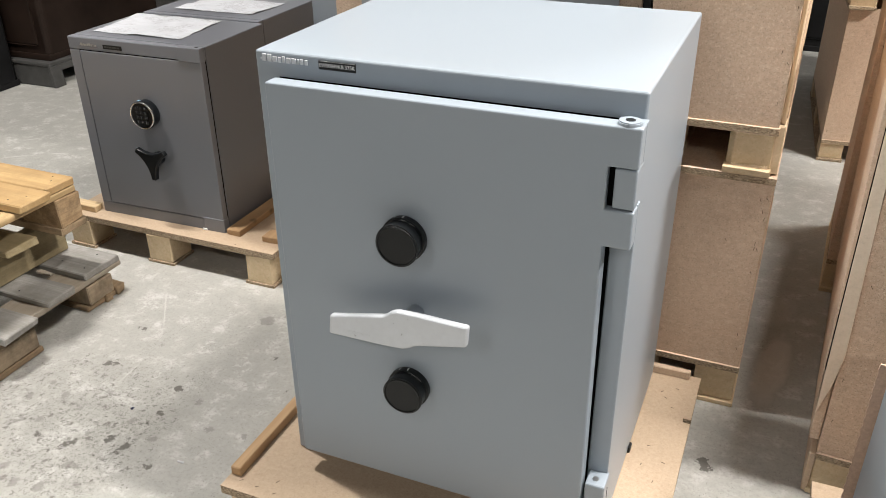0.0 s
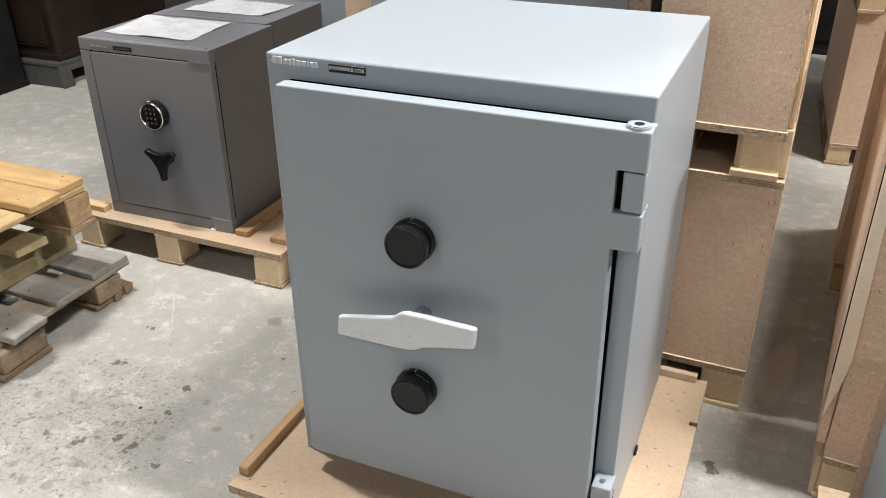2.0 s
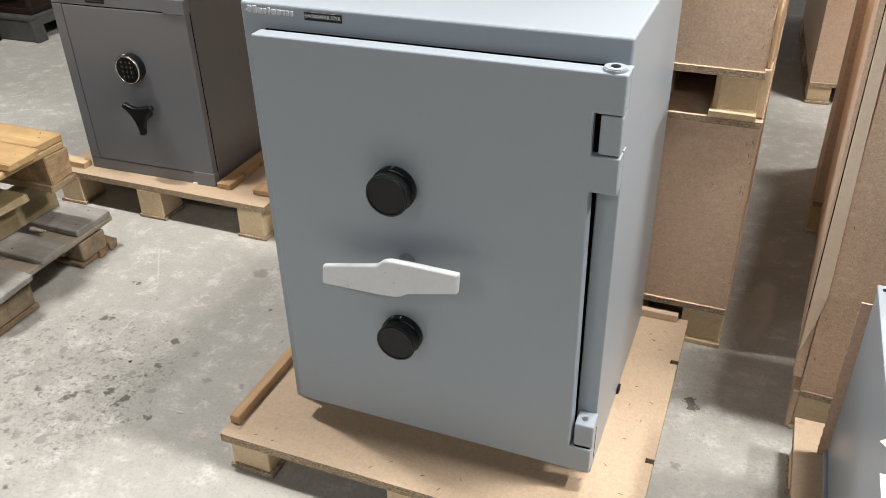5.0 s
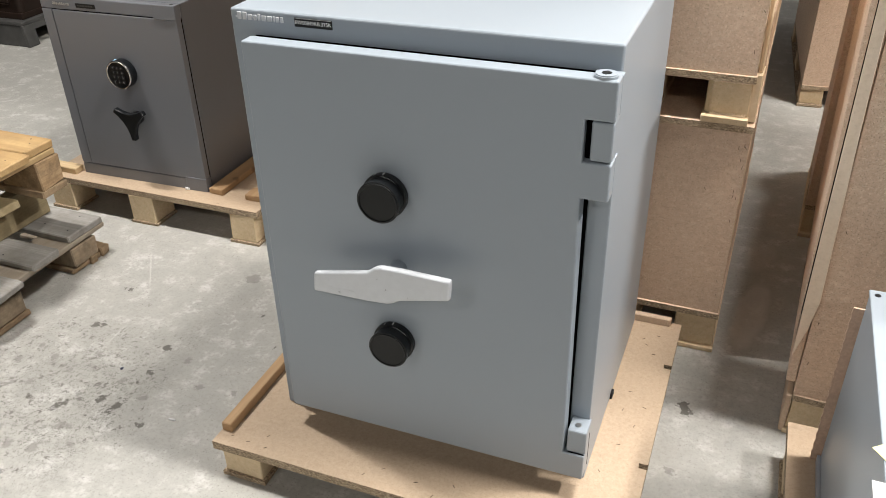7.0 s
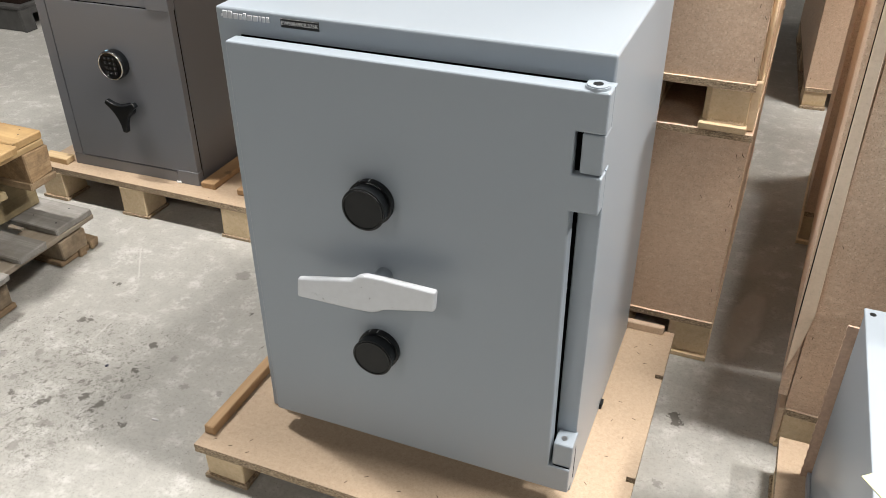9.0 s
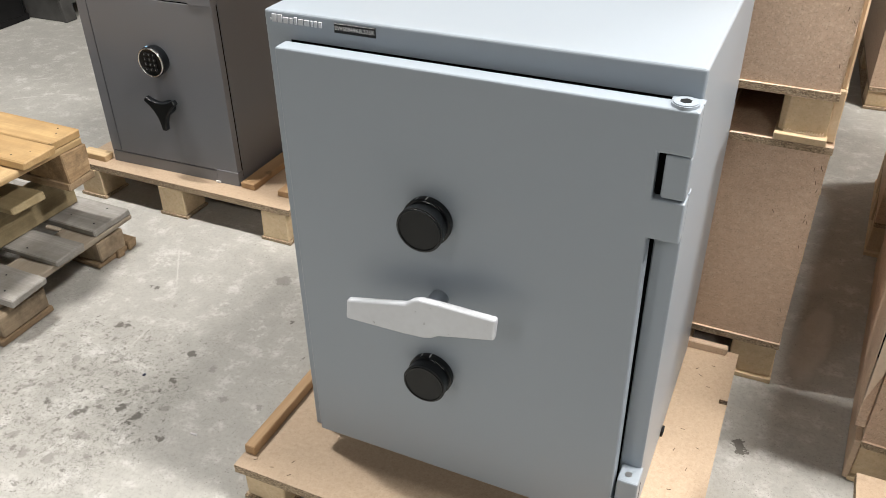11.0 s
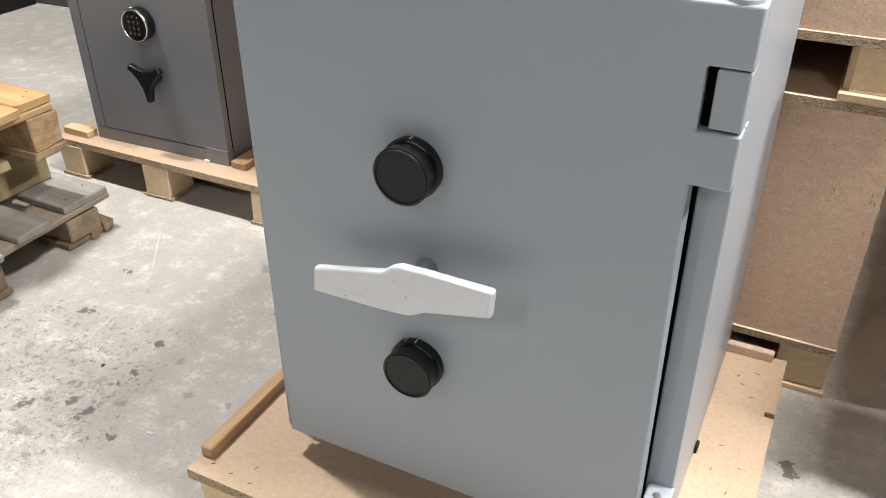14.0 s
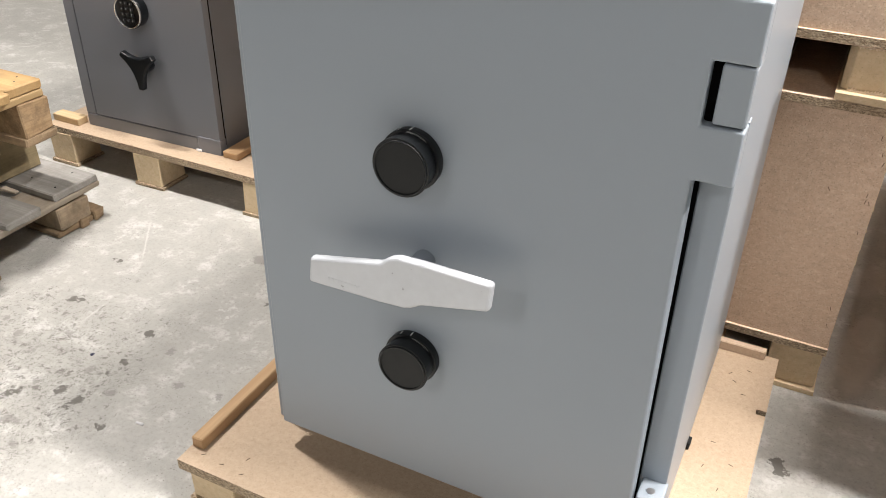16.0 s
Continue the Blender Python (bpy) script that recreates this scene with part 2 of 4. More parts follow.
    nt.links.new(v, pos.inputs[0])
    rag = math_node(nt, "MULTIPLY", math_node(nt, "SUBTRACT", fine, 0.5), 0.012)
    for sx, sy, half, wide, turn in SCRATCHES:
        dx = math_node(nt, "SUBTRACT", pos.outputs["X"], sx)
        dy = math_node(nt, "SUBTRACT", pos.outputs["Y"], sy)
        ca, sa = math.cos(radians(turn)), math.sin(radians(turn))
        along = math_node(nt, "ADD", math_node(nt, "MULTIPLY", dx, ca), math_node(nt, "MULTIPLY", dy, sa))
        across = math_node(nt, "SUBTRACT", math_node(nt, "MULTIPLY", dy, ca), math_node(nt, "MULTIPLY", dx, sa))
        u = math_node(nt, "DIVIDE", math_node(nt, "ABSOLUTE", along, 0.0), half)
        w = math_node(nt, "DIVIDE", math_node(nt, "ABSOLUTE", math_node(nt, "ADD", across, rag), 0.0), wide)
        f = ramp(nt, math_node(nt, "MAXIMUM", u, w), [(0.4, grey(0.36)), (1.0, grey(0.0))])
        c = mix(nt, f, c, (0.66, 0.65, 0.63))
    # pale marks along the aisle: long soft streaks broken up by the grain
    for sx, sy, half, wide, turn, share in ((0.095, 1.86, 0.19, 0.045, 83, 0.42), (0.1, 2.15, 0.1, 0.045, 75, 0.15)):
        dx = math_node(nt, "SUBTRACT", pos.outputs["X"], sx)
        dy = math_node(nt, "SUBTRACT", pos.outputs["Y"], sy)
        ca, sa = math.cos(radians(turn)), math.sin(radians(turn))
        along = math_node(nt, "DIVIDE", math_node(nt, "ADD", math_node(nt, "MULTIPLY", dx, ca), math_node(nt, "MULTIPLY", dy, sa)), half)
        across = math_node(nt, "DIVIDE", math_node(nt, "SUBTRACT", math_node(nt, "MULTIPLY", dy, ca), math_node(nt, "MULTIPLY", dx, sa)), wide)
        away2 = math_node(nt, "ADD", math_node(nt, "MULTIPLY", along, along), math_node(nt, "MULTIPLY", across, across))
        ragged = math_node(nt, "ADD", away2, math_node(nt, "MULTIPLY", math_node(nt, "SUBTRACT", mid, 0.5), 2.2))
        c = mix(nt, ramp(nt, ragged, [(0.35, grey(share)), (0.8, grey(0.0))]), c, (0.72, 0.7, 0.66))
    nt.links.new(c, b.inputs["Base Color"])
    nt.links.new(ramp(nt, mid, [(0.3, grey(0.5)), (0.7, grey(0.68))]), b.inputs["Roughness"])
    h = bump(nt, b, fine, 0.2, 0.003)
    inv = ramp(nt, pit_h, [(0.0, grey(1.0)), (1.0, grey(0.0))])
    bump(nt, b, inv, 0.4, 0.002, h)
    return m


M_PAINT = paint("safe_paint", (0.292, 0.334, 0.379), 0.36)
M_DARK = paint("graphite_paint", (0.186, 0.193, 0.216), 0.34, 0.05)
M_PALE = paint("pale_paint", (0.33, 0.35, 0.38), 0.4)
M_FRESH = board("fibreboard_pale", (0.43, 0.318, 0.218), (0.53, 0.41, 0.297), (0.36, 0.255, 0.165), 0.62, 1.0, 0.25, 0.3)
M_MDF = board("fibreboard_brown", (0.56, 0.407, 0.292), (0.7, 0.53, 0.398), (0.76, 0.635, 0.505), 0.68, 1.0, 0.5)
M_EDGE = chip_edge("chipboard_edge", (0.26, 0.185, 0.115), (0.57, 0.45, 0.315))
M_CREAM_Y = timber("cream_pine", (0.58, 0.45, 0.29), (0.72, 0.59, 0.42), 1)
M_CREAM_Z = timber("cream_pine_post", (0.58, 0.45, 0.29), (0.72, 0.59, 0.42), 2)
M_PINE_X = timber("pine_x", (0.5, 0.34, 0.18), (0.66, 0.5, 0.3), 0)
M_GOLD_X = timber("pine_gold", (0.36, 0.225, 0.095), (0.53, 0.365, 0.18), 0, 0.6, 0.5, (0.28, 0.18, 0.085))
M_BATTEN = timber("batten_pine", (0.36, 0.22, 0.11), (0.5, 0.33, 0.18), 1, 0.6)
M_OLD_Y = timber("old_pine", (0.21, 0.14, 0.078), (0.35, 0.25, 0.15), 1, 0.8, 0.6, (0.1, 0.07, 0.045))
M_WORN_PINE = timber("worn_yellow_pine", (0.36, 0.24, 0.115), (0.52, 0.38, 0.2), 1, 0.7, 0.5, (0.26, 0.17, 0.085))
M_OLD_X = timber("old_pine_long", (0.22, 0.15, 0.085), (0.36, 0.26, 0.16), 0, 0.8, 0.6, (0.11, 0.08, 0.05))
M_WORN_BLOCK = timber("worn_block", (0.25, 0.185, 0.12), (0.4, 0.315, 0.22), 1, 0.8, 0.7, (0.1, 0.075, 0.05))
M_WORN_Y = timber("worn_pine", (0.28, 0.235, 0.185), (0.4, 0.35, 0.285), 1, 0.8, 0.4, (0.22, 0.17, 0.115))
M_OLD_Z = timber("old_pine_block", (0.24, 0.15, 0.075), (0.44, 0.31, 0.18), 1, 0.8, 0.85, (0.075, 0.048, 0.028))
M_GREY_X = timber("weathered_board", (0.22, 0.21, 0.195), (0.37, 0.355, 0.335), 0, 0.8, 0.5, (0.15, 0.135, 0.115))
M_BLOCK = board("pressed_wood_block", (0.57, 0.435, 0.27), (0.7, 0.565, 0.385), (0.5, 0.36, 0.2), 0.7, 0.6, 0.3, 0.2)
M_PALEWOOD = board("pale_ply_edge", (0.5, 0.37, 0.26), (0.6, 0.46, 0.34), (0.5, 0.36, 0.25), 0.7, 0.6, 0.3, 0.2)
M_STRIP = board("pale_strip", (0.74, 0.6, 0.46), (0.83, 0.69, 0.55), (0.6, 0.47, 0.34), 0.65, 0.6, 0.2, 0.1)
M_BLACK = plain("black_plastic", (0.0043, 0.0055, 0.0068), 0.36)
M_BLACK.node_tree.nodes["Principled BSDF"].inputs["Specular IOR Level"].default_value = 0.35
M_BLACK_M = plain("black_matt", (0.0078, 0.0088, 0.0097), 0.5)
M_BLACK_M.node_tree.nodes["Principled BSDF"].inputs["Specular IOR Level"].default_value = 0.3
M_GAP = plain("gap_seal", (0.004, 0.004, 0.004), 0.95)
M_GAP.node_tree.nodes["Principled BSDF"].inputs["Specular IOR Level"].default_value = 0.0
M_SILVER = plain("silver_paint", (0.58, 0.605, 0.645), 0.32, 0.25, 0.03)
M_CHROME = plain("chrome", (0.75, 0.75, 0.76), 0.15, 1.0, 0.03)
M_STEEL = plain("steel", (0.5, 0.5, 0.5), 0.35, 1.0, 0.1)
M_WHITE = plain("white_ink", (0.85, 0.85, 0.85), 0.5, 0.0, 0.02)
M_PRINT = plain("print_grey", (0.3, 0.3, 0.31), 0.8)
M_LABEL = plain("white_paper", (0.55, 0.55, 0.56), 0.75, 0.0, 0.03, 20.0)
M_NOTE = plain("yellow_note", (0.75, 0.72, 0.36), 0.8, 0.0, 0.04)
M_CARD = plain("cardboard", (0.5, 0.35, 0.26), 0.8, 0.0, 0.15, 120.0)
M_OLDSAFE = plain("old_brown_enamel", (0.019, 0.012, 0.0092), 0.42, 0.0, 0.4, 6.0)
M_OLDBLACK = plain("old_black_enamel", (0.009, 0.009, 0.0095), 0.48, 0.0, 0.4, 6.0)
for old in (M_OLDSAFE, M_OLDBLACK):
    old.node_tree.nodes["Principled BSDF"].inputs["Specular IOR Level"].default_value = 0.2
M_SKID = plain("grey_steel_skid", (0.072, 0.071, 0.069), 0.6, 0.2, 0.25, 20.0)
# unseen walls and roof: dark to cut bounced light, one pale to add it
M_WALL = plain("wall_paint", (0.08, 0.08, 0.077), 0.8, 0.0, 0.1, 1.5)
M_WALL_BOUNCE = plain("pale_bounce_wall", (0.4, 0.41, 0.42), 0.8, 0.0, 0.1, 1.5)
M_CEIL = plain("ceiling_sheet", (0.06, 0.06, 0.06), 0.7, 0.0, 0.1, 1.5)
M_STATUS = plain("blue_window", (0.25, 0.45, 0.62), 0.3)
M_STAPLE = plain("staple_rust", (0.09, 0.06, 0.035), 0.5, 0.4)
M_CONCRETE = concrete()

# ---- mesh helpers ----


def empty(name, m, label="", category="", group="", kind=""):
    ob = new(name)
    ob.empty_display_size = 0.1
    ob.matrix_world = m
    return tagged(ob, label, category, group, kind)


def link(name, bm, mat, parent=None, label="", smooth=False):
    me = bpy.data.meshes.new(name)
    bm.to_mesh(me)
    bm.free()
    if smooth:
        for p in me.polygons:
            p.use_smooth = True
    me.materials.append(mat)
    ob = new(name, me)
    if parent is not None:
        ob.parent = parent
    if label:
        ob["label"] = label
    return ob


def part(name, bm, mat, parent, label="", smooth=False):
    return link(name, bm, mat, parent, label, smooth)


def box(x0, x1, y0, y1, z0, z1, bevel=0.0, seg=2, bm=None):
    own = bm is None
    bm = bmesh.new() if own else bm
    vs = [bm.verts.new(p) for p in ((x0, y0, z0), (x1, y0, z0), (x1, y1, z0), (x0, y1, z0), (x0, y0, z1), (x1, y0, z1), (x1, y1, z1), (x0, y1, z1))]
    for f in ((3, 2, 1, 0), (4, 5, 6, 7), (0, 1, 5, 4), (1, 2, 6, 5), (2, 3, 7, 6), (3, 0, 4, 7)):
        bm.faces.new([vs[i] for i in f])
    if bevel and own:
        bmesh.ops.bevel(bm, geom=bm.edges[:], offset=bevel, segments=seg, affect="EDGES", profile=0.5)
    return bm


def rough_box(x0, x1, y0, y1, z0, z1, amount, seed, bevel=0.002):
    """A sawn piece whose corners are a little off square."""
    rng = random.Random(seed)
    bm = box(x0, x1, y0, y1, z0, z1)
    for v in bm.verts:
        v.co += Vector([rng.uniform(-amount, amount) for _ in range(3)])
    bmesh.ops.bevel(bm, geom=bm.edges[:], offset=bevel, segments=1, affect="EDGES")
    return bm


def disc(x, y0, y1, z, r0, r1, seg=48, bevel=0.0):
    """A round body along y, from radius r0 at y0 to r1 at y1."""
    bm = bmesh.new()
    bmesh.ops.create_cone(bm, cap_ends=True, segments=seg, radius1=r0, radius2=r1, depth=abs(y1 - y0),
                          matrix=Matrix.Translation((x, (y0 + y1) / 2, z)) @ Matrix.Rotation(radians(-90), 4, "X"))
    if bevel:
        rims = [e for e in bm.edges if len(e.link_faces) == 2 and any(len(f.verts) > 4 for f in e.link_faces)]
        bmesh.ops.bevel(bm, geom=rims, offset=bevel, segments=3, affect="EDGES", profile=0.5)
    return bm


def upright(x, y, z0, z1, r0, r1, seg=40, bevel=0.0):
    bm = bmesh.new()
    bmesh.ops.create_cone(bm, cap_ends=True, segments=seg, radius1=r0, radius2=r1, depth=z1 - z0, matrix=Matrix.Translation((x, y, (z0 + z1) / 2)))
    if bevel:
        rims = [e for e in bm.edges if any(len(f.verts) > 4 for f in e.link_faces)]
        bmesh.ops.bevel(bm, geom=rims, offset=bevel, segments=2, affect="EDGES")
    return bm


def prism(points, y0, y1, bevel=0.0, seg=3):
    """An outline in x, z drawn out from y0 to y1."""
    bm = bmesh.new()
    a = [bm.verts.new((x, y0, z)) for x, z in points]
    b = [bm.verts.new((x, y1, z)) for x, z in points]
    bm.faces.new(a)
    bm.faces.new(b[::-1])
    n = len(points)
    for i in range(n):
        bm.faces.new((a[i], b[i], b[(i + 1) % n], a[(i + 1) % n]))
    bmesh.ops.recalc_face_normals(bm, faces=bm.faces[:])
    if bevel:
        bmesh.ops.bevel(bm, geom=bm.edges[:], offset=bevel, segments=seg, affect="EDGES", profile=0.5)
    return bm


def lettering(name, text, size, mat, parent, m):
    cu = bpy.data.curves.new(name, "FONT")
    cu.body = text
    cu.size = size
    cu.extrude = 0.0001
    cu.align_x, cu.align_y = "CENTER", "CENTER"
    cu.materials.append(mat)
    ob = new(name, cu)
    ob.parent = parent
    ob.matrix_local = m
    return ob


# ---- structure ----
def setting(name, bm, mat, label):
    return tagged(link(name, bm, mat), label, "structure", kind="structure")


setting("floor", box(-10, 9, -8, 11, -0.12, 0.0), M_CONCRETE, "worn pale concrete warehouse floor with pits and paint splashes")
setting("wall_north", box(-10.2, 9.2, 11, 11.2, -0.12, 6.0), M_WALL, "plain dark grey unseen far wall of the warehouse")
setting("wall_south", box(-10.2, 9.2, -8.2, -8, -0.12, 6.0), M_WALL_BOUNCE, "plain grey unseen wall behind the camera, pale to bounce light")
setting("wall_west", box(-10.2, -10, -8, 11, -0.12, 6.0), M_WALL, "plain dark grey unseen side wall of the warehouse")
setting("wall_east", box(9, 9.2, -8, 11, -0.12, 6.0), M_WALL, "plain dark grey unseen side wall of the warehouse")
setting("ceiling", box(-10.2, 9.2, -8.2, 11.2, 6.0, 6.2), M_CEIL, "plain dark unseen sheet roof of the warehouse")

M_GLOW, nt_g, b_g = material("lamp_diffuser", 0.5)
b_g.inputs["Emission Color"].default_value = (1.0, 0.97, 0.92, 1)
b_g.inputs["Emission Strength"].default_value = 6.0
for lx, ly, watts, long, turn in LAMPS:
    lamp = empty("strip_lamp", pose(lx, ly, LAMP_Z, 0, 0, turn), "unseen grey metal strip lamp hanging from the roof", "ceiling lamp", "strip lamps")
    part("housing", box(-long / 2 - 0.02, long / 2 + 0.02, -0.1, 0.1, 0.05, 0.12, 0.01, 2), M_SKID, lamp)
    part("diffuser", box(-long / 2, long / 2, -0.08, 0.08, 0.02, 0.05, 0.01, 2), M_GLOW, lamp, "glowing white lamp diffuser")
    for hx in (-0.4 * long, 0.4 * long):
        part("hanger", upright(hx, 0, 0.12, 2.2, 0.004, 0.004, 8), M_STEEL, lamp)
    light = bpy.data.lights.new("lamp_light", "AREA")
    light.shape, light.size, light.size_y = "RECTANGLE", long, 0.15
    light.energy, light.color = watts, (1.0, 0.962, 0.908)
    lob = new("lamp_light", light)
    lob.parent = lamp

# ---- main safe and its pallet ----
# front of the body at y = 1.09, of the door at y = 1.045
SX0, SX1, SY0, SY1, SZ0, SZ1 = -0.784, -0.162, 1.09, 1.612, 0.086, 0.902
DX0, DX1, DY, DZ0, DZ1 = -0.741, -0.1585, 1.045, 0.13, 0.866


def main_safe():
    safe = empty("safe", Matrix.Identity(4), "large closed grey steel safe with two black dials, on pallet", "safe")
    part("body", box(SX0, SX1, SY0, SY1, SZ0, SZ1, 0.004, 3), M_PAINT, safe)
    part("seal", box(-0.735, -0.202, DY + 0.028, SY0 + 0.001, DZ0 + 0.01, DZ1 - 0.03), M_GAP, safe, "black gap")
    part("seal", box(-0.741, -0.199, SY0 - 0.0015, SY0 + 0.001, DZ0 + 0.006, DZ1 - 0.0035), M_GAP, safe, "black gap round the door")
    part("seal", box(-0.2, -0.1915, DY + 0.014, SY0, 0.7447, 0.8073), M_GAP, safe, "black gap beside the hinge knuckle")
    part("seal", box(-0.2, -0.186, SY0 - 0.0015, SY0 + 0.001, 0.187, 0.6855), M_GAP, safe, "black gap along the hinge side")
    # door leaf: narrower between the hinges
    xr = -0.1985
    outline = [(DX0, DZ0), (DX1, DZ0), (DX1, 0.1855), (xr + 0.003, 0.1855), (xr + 0.003, 0.21), (xr, 0.686), (DX1, 0.686), (DX1, 0.7445), (-0.2, 0.7445), (-0.2, 0.8075), (DX1, 0.8075), (DX1, DZ1), (DX0, DZ1)]
    part("door", prism(outline, DY, DY + 0.03, 0.003, 3), M_PAINT, safe)
    part("hinge_knuckle", box(-0.1905, DX1 - 0.001, DY + 0.002, SY0 + 0.001, 0.7465, 0.8055, 0.0025), M_PAINT, safe)
    part("hinge_arm", box(-0.198, DX1, DY + 0.03, SY0 + 0.001, 0.808, DZ1 - 0.001, 0.001), M_PAINT, safe)
    part("hinge_arm", box(-0.198, DX1, DY + 0.03, SY0 + 0.001, 0.687, 0.7445, 0.001), M_PAINT, safe)
    part("frame_strip", box(-0.1952, SX1 + 0.0015, SY0 - 0.004, SY0 + 0.001, 0.187, 0.685, 0.002), M_PAINT, safe, "recessed grey door frame beside the hinge")
    lower = part("hinge_bracket", box(-0.191, DX1 + 0.001, DY + 0.004, SY0 + 0.001, 0.187, 0.2365, 0.003), M_PAINT, safe)
    part("slit", box(-0.188, DX1 - 0.001, DY + 0.0035, DY + 0.0045, 0.1855, 0.187), M_GAP, lower, "dark joint under the bracket")
    part("slit", box(DX1 + 0.0008, DX1 + 0.0014, 1.076, 1.078, 0.14, 0.215), M_GAP, lower, "dark joint beside the bracket")
    part("pin_hole", upright(-0.176, 1.066, 0.2365, 0.237, 0.0055, 0.0055, 20), M_STEEL, lower, "steel hinge pin")
    cap = part("hinge_cap", upright(-0.179, 1.0625, DZ1 - 0.004, DZ1 + 0.005, 0.017, 0.0162, 40, 0.0015), M_PAINT, safe)
    part("hex_socket", upright(-0.179, 1.0625, DZ1 + 0.005, DZ1 + 0.0054, 0.0075, 0.0075, 6), M_BLACK_M, cap, "dark hexagon socket")
    # raised badge: plain letter-sized shapes
    badge = part("badge", box(-0.773, -0.771, SY0 - 0.002, SY0, 0.888, 0.891), M_SILVER, safe, "raised silver lettering badge")
    x = -0.770
    for w, h in ((0.0068, 0.0115), (0.0068, 0.0115), (0.0075, 0.0085), (0.005, 0.0085), (0.0045, 0.0105), (0.0075, 0.0085), (0.0075, 0.0085), (0.003, 0.0085), (0.005, 0.0085), (0.005, 0.0085)):
        part("letter_bar", box(x, x + w * 1.1, SY0 - 0.0022, SY0 + 0.0005, 0.8855, 0.8855 + h, 0.0006, 1), M_SILVER, badge)
        x += w * 1.1 + 0.002
    plate = part("model_plate", box(-0.668, -0.603, SY0 - 0.0015, SY0 + 0.0005, 0.8818, 0.8958, 0.0005, 1), M_BLACK, safe, "black engraved model plate")
    lettering("plate_text", "EWS0849KB.375K", 0.0083, M_WHITE, plate, pose(-0.6355, SY0 - 0.0017, 0.8888, 90, 0, 0))
    part("plate_rim", box(-0.667, -0.604, SY0 - 0.0017, SY0, 0.8949, 0.8953), M_WHITE, plate)
    # dials
    for n, dz in enumerate((0.642, 0.353)):
        dx = -0.507
        ring = part("combination_dial", disc(dx, DY, DY - 0.0115, dz, 0.0378, 0.0374, 56, 0.0008), M_BLACK, safe, "round black combination dial", True)
        knob = part("knob", disc(dx, DY - 0.0105, DY - 0.034, dz, 0.0362, 0.0338, 56, 0.0008), M_BLACK, ring, "", False)
        rimb = bmesh.new()
        rr = [(0.0337, -0.0335), (0.0338, -0.0352), (0.0328, -0.036), (0.0316, -0.0352), (0.0314, -0.034)]
        lp = [[rimb.verts.new((dx + r * math.cos(2 * math.pi * i / 56), DY + y, dz + r * math.sin(2 * math.pi * i / 56))) for i in range(56)] for r, y in rr]
        for a, b in zip(lp, lp[1:]):
            for i in range(56):
                rimb.faces.new((a[i], a[(i + 1) % 56], b[(i + 1) % 56], b[i]))
        bmesh.ops.recalc_face_normals(rimb, faces=rimb.faces[:])
        part("knob_rim", rimb, M_BLACK, ring, "", True)
        part("knob_face", disc(dx, DY - 0.0335, DY - 0.0343, dz, 0.0312, 0.031, 48), M_BLACK_M, ring)
        part("index_mark", box(dx - 0.0007, dx + 0.0007, DY - 0.0108, DY - 0.003, dz + 0.0373, dz + 0.0382), M_WHITE, ring)
        side = box(-0.0004, 0.0004, -0.0108, -0.003, 0.0372, 0.038)
        side.transform(Matrix.Translation((dx, DY, dz)) @ Matrix.Rotation(radians(-24), 4, "Y"))
        part("index_mark", side, M_WHITE, ring)
        for k in range(-3, 9):
            a = radians(90 - k * 3.6 - 10 * n - 8)
            long = 0.0034 if k % 5 == 0 else 0.0018
            bm = box(-0.00022, 0.00022, -long, 0, -0.0003, 0.0003)
            bm.transform(Matrix.Translation((dx + 0.0361 * math.cos(a), DY - 0.013, dz + 0.0361 * math.sin(a))) @ Matrix.Rotation(a - radians(90), 4, "Y").inverted())
            part("dial_tick", bm, M_WHITE, ring)
    # bolt handle
    cx, cz = -0.495, 0.507
    pts = [(-0.127, -0.003), (-0.131, -0.04), (-0.03, -0.039), (0.004, -0.037), (0.016, -0.033), (0.026, -0.026), (0.114, -0.006), (0.117, 0.032), (0.03, 0.034), (-0.002, 0.033), (-0.014, 0.029), (-0.026, 0.019)]
    bm = prism([(cx + a, cz + b) for a, b in pts], 0.985, 0.998, 0.0048, 4)
    handle = part("bolt_handle", bm, M_SILVER, safe, "silver painted cast bolt handle", False)
    for p in handle.data.polygons:
        p.use_smooth = False
    part("handle_stem", disc(cx + 0.003, DY, 0.997, cz - 0.001, 0.016, 0.0145, 32), M_PAINT, handle)
    for k in range(8):
        part("letter_bar", box(cx - 0.103 + k * 0.0065, cx - 0.099 + k * 0.0065, 0.9846, 0.9856, cz - 0.0275, cz - 0.0235), M_SILVER, handle)
    return safe


main_safe()


def staples(parent, spots, z, seed):
    rng = random.Random(seed)
    for x, y in spots:
        a = rng.uniform(-0.5, 0.9)
        bm = box(-0.0038, 0.0038, -0.0006, 0.0006, -0.0004, 0.0004)
        bm.transform(pose(x, y, z, 0, 0, math.degrees(a) + rng.choice((0, 90, 20))))
        part("staple", bm, M_STAPLE, parent)


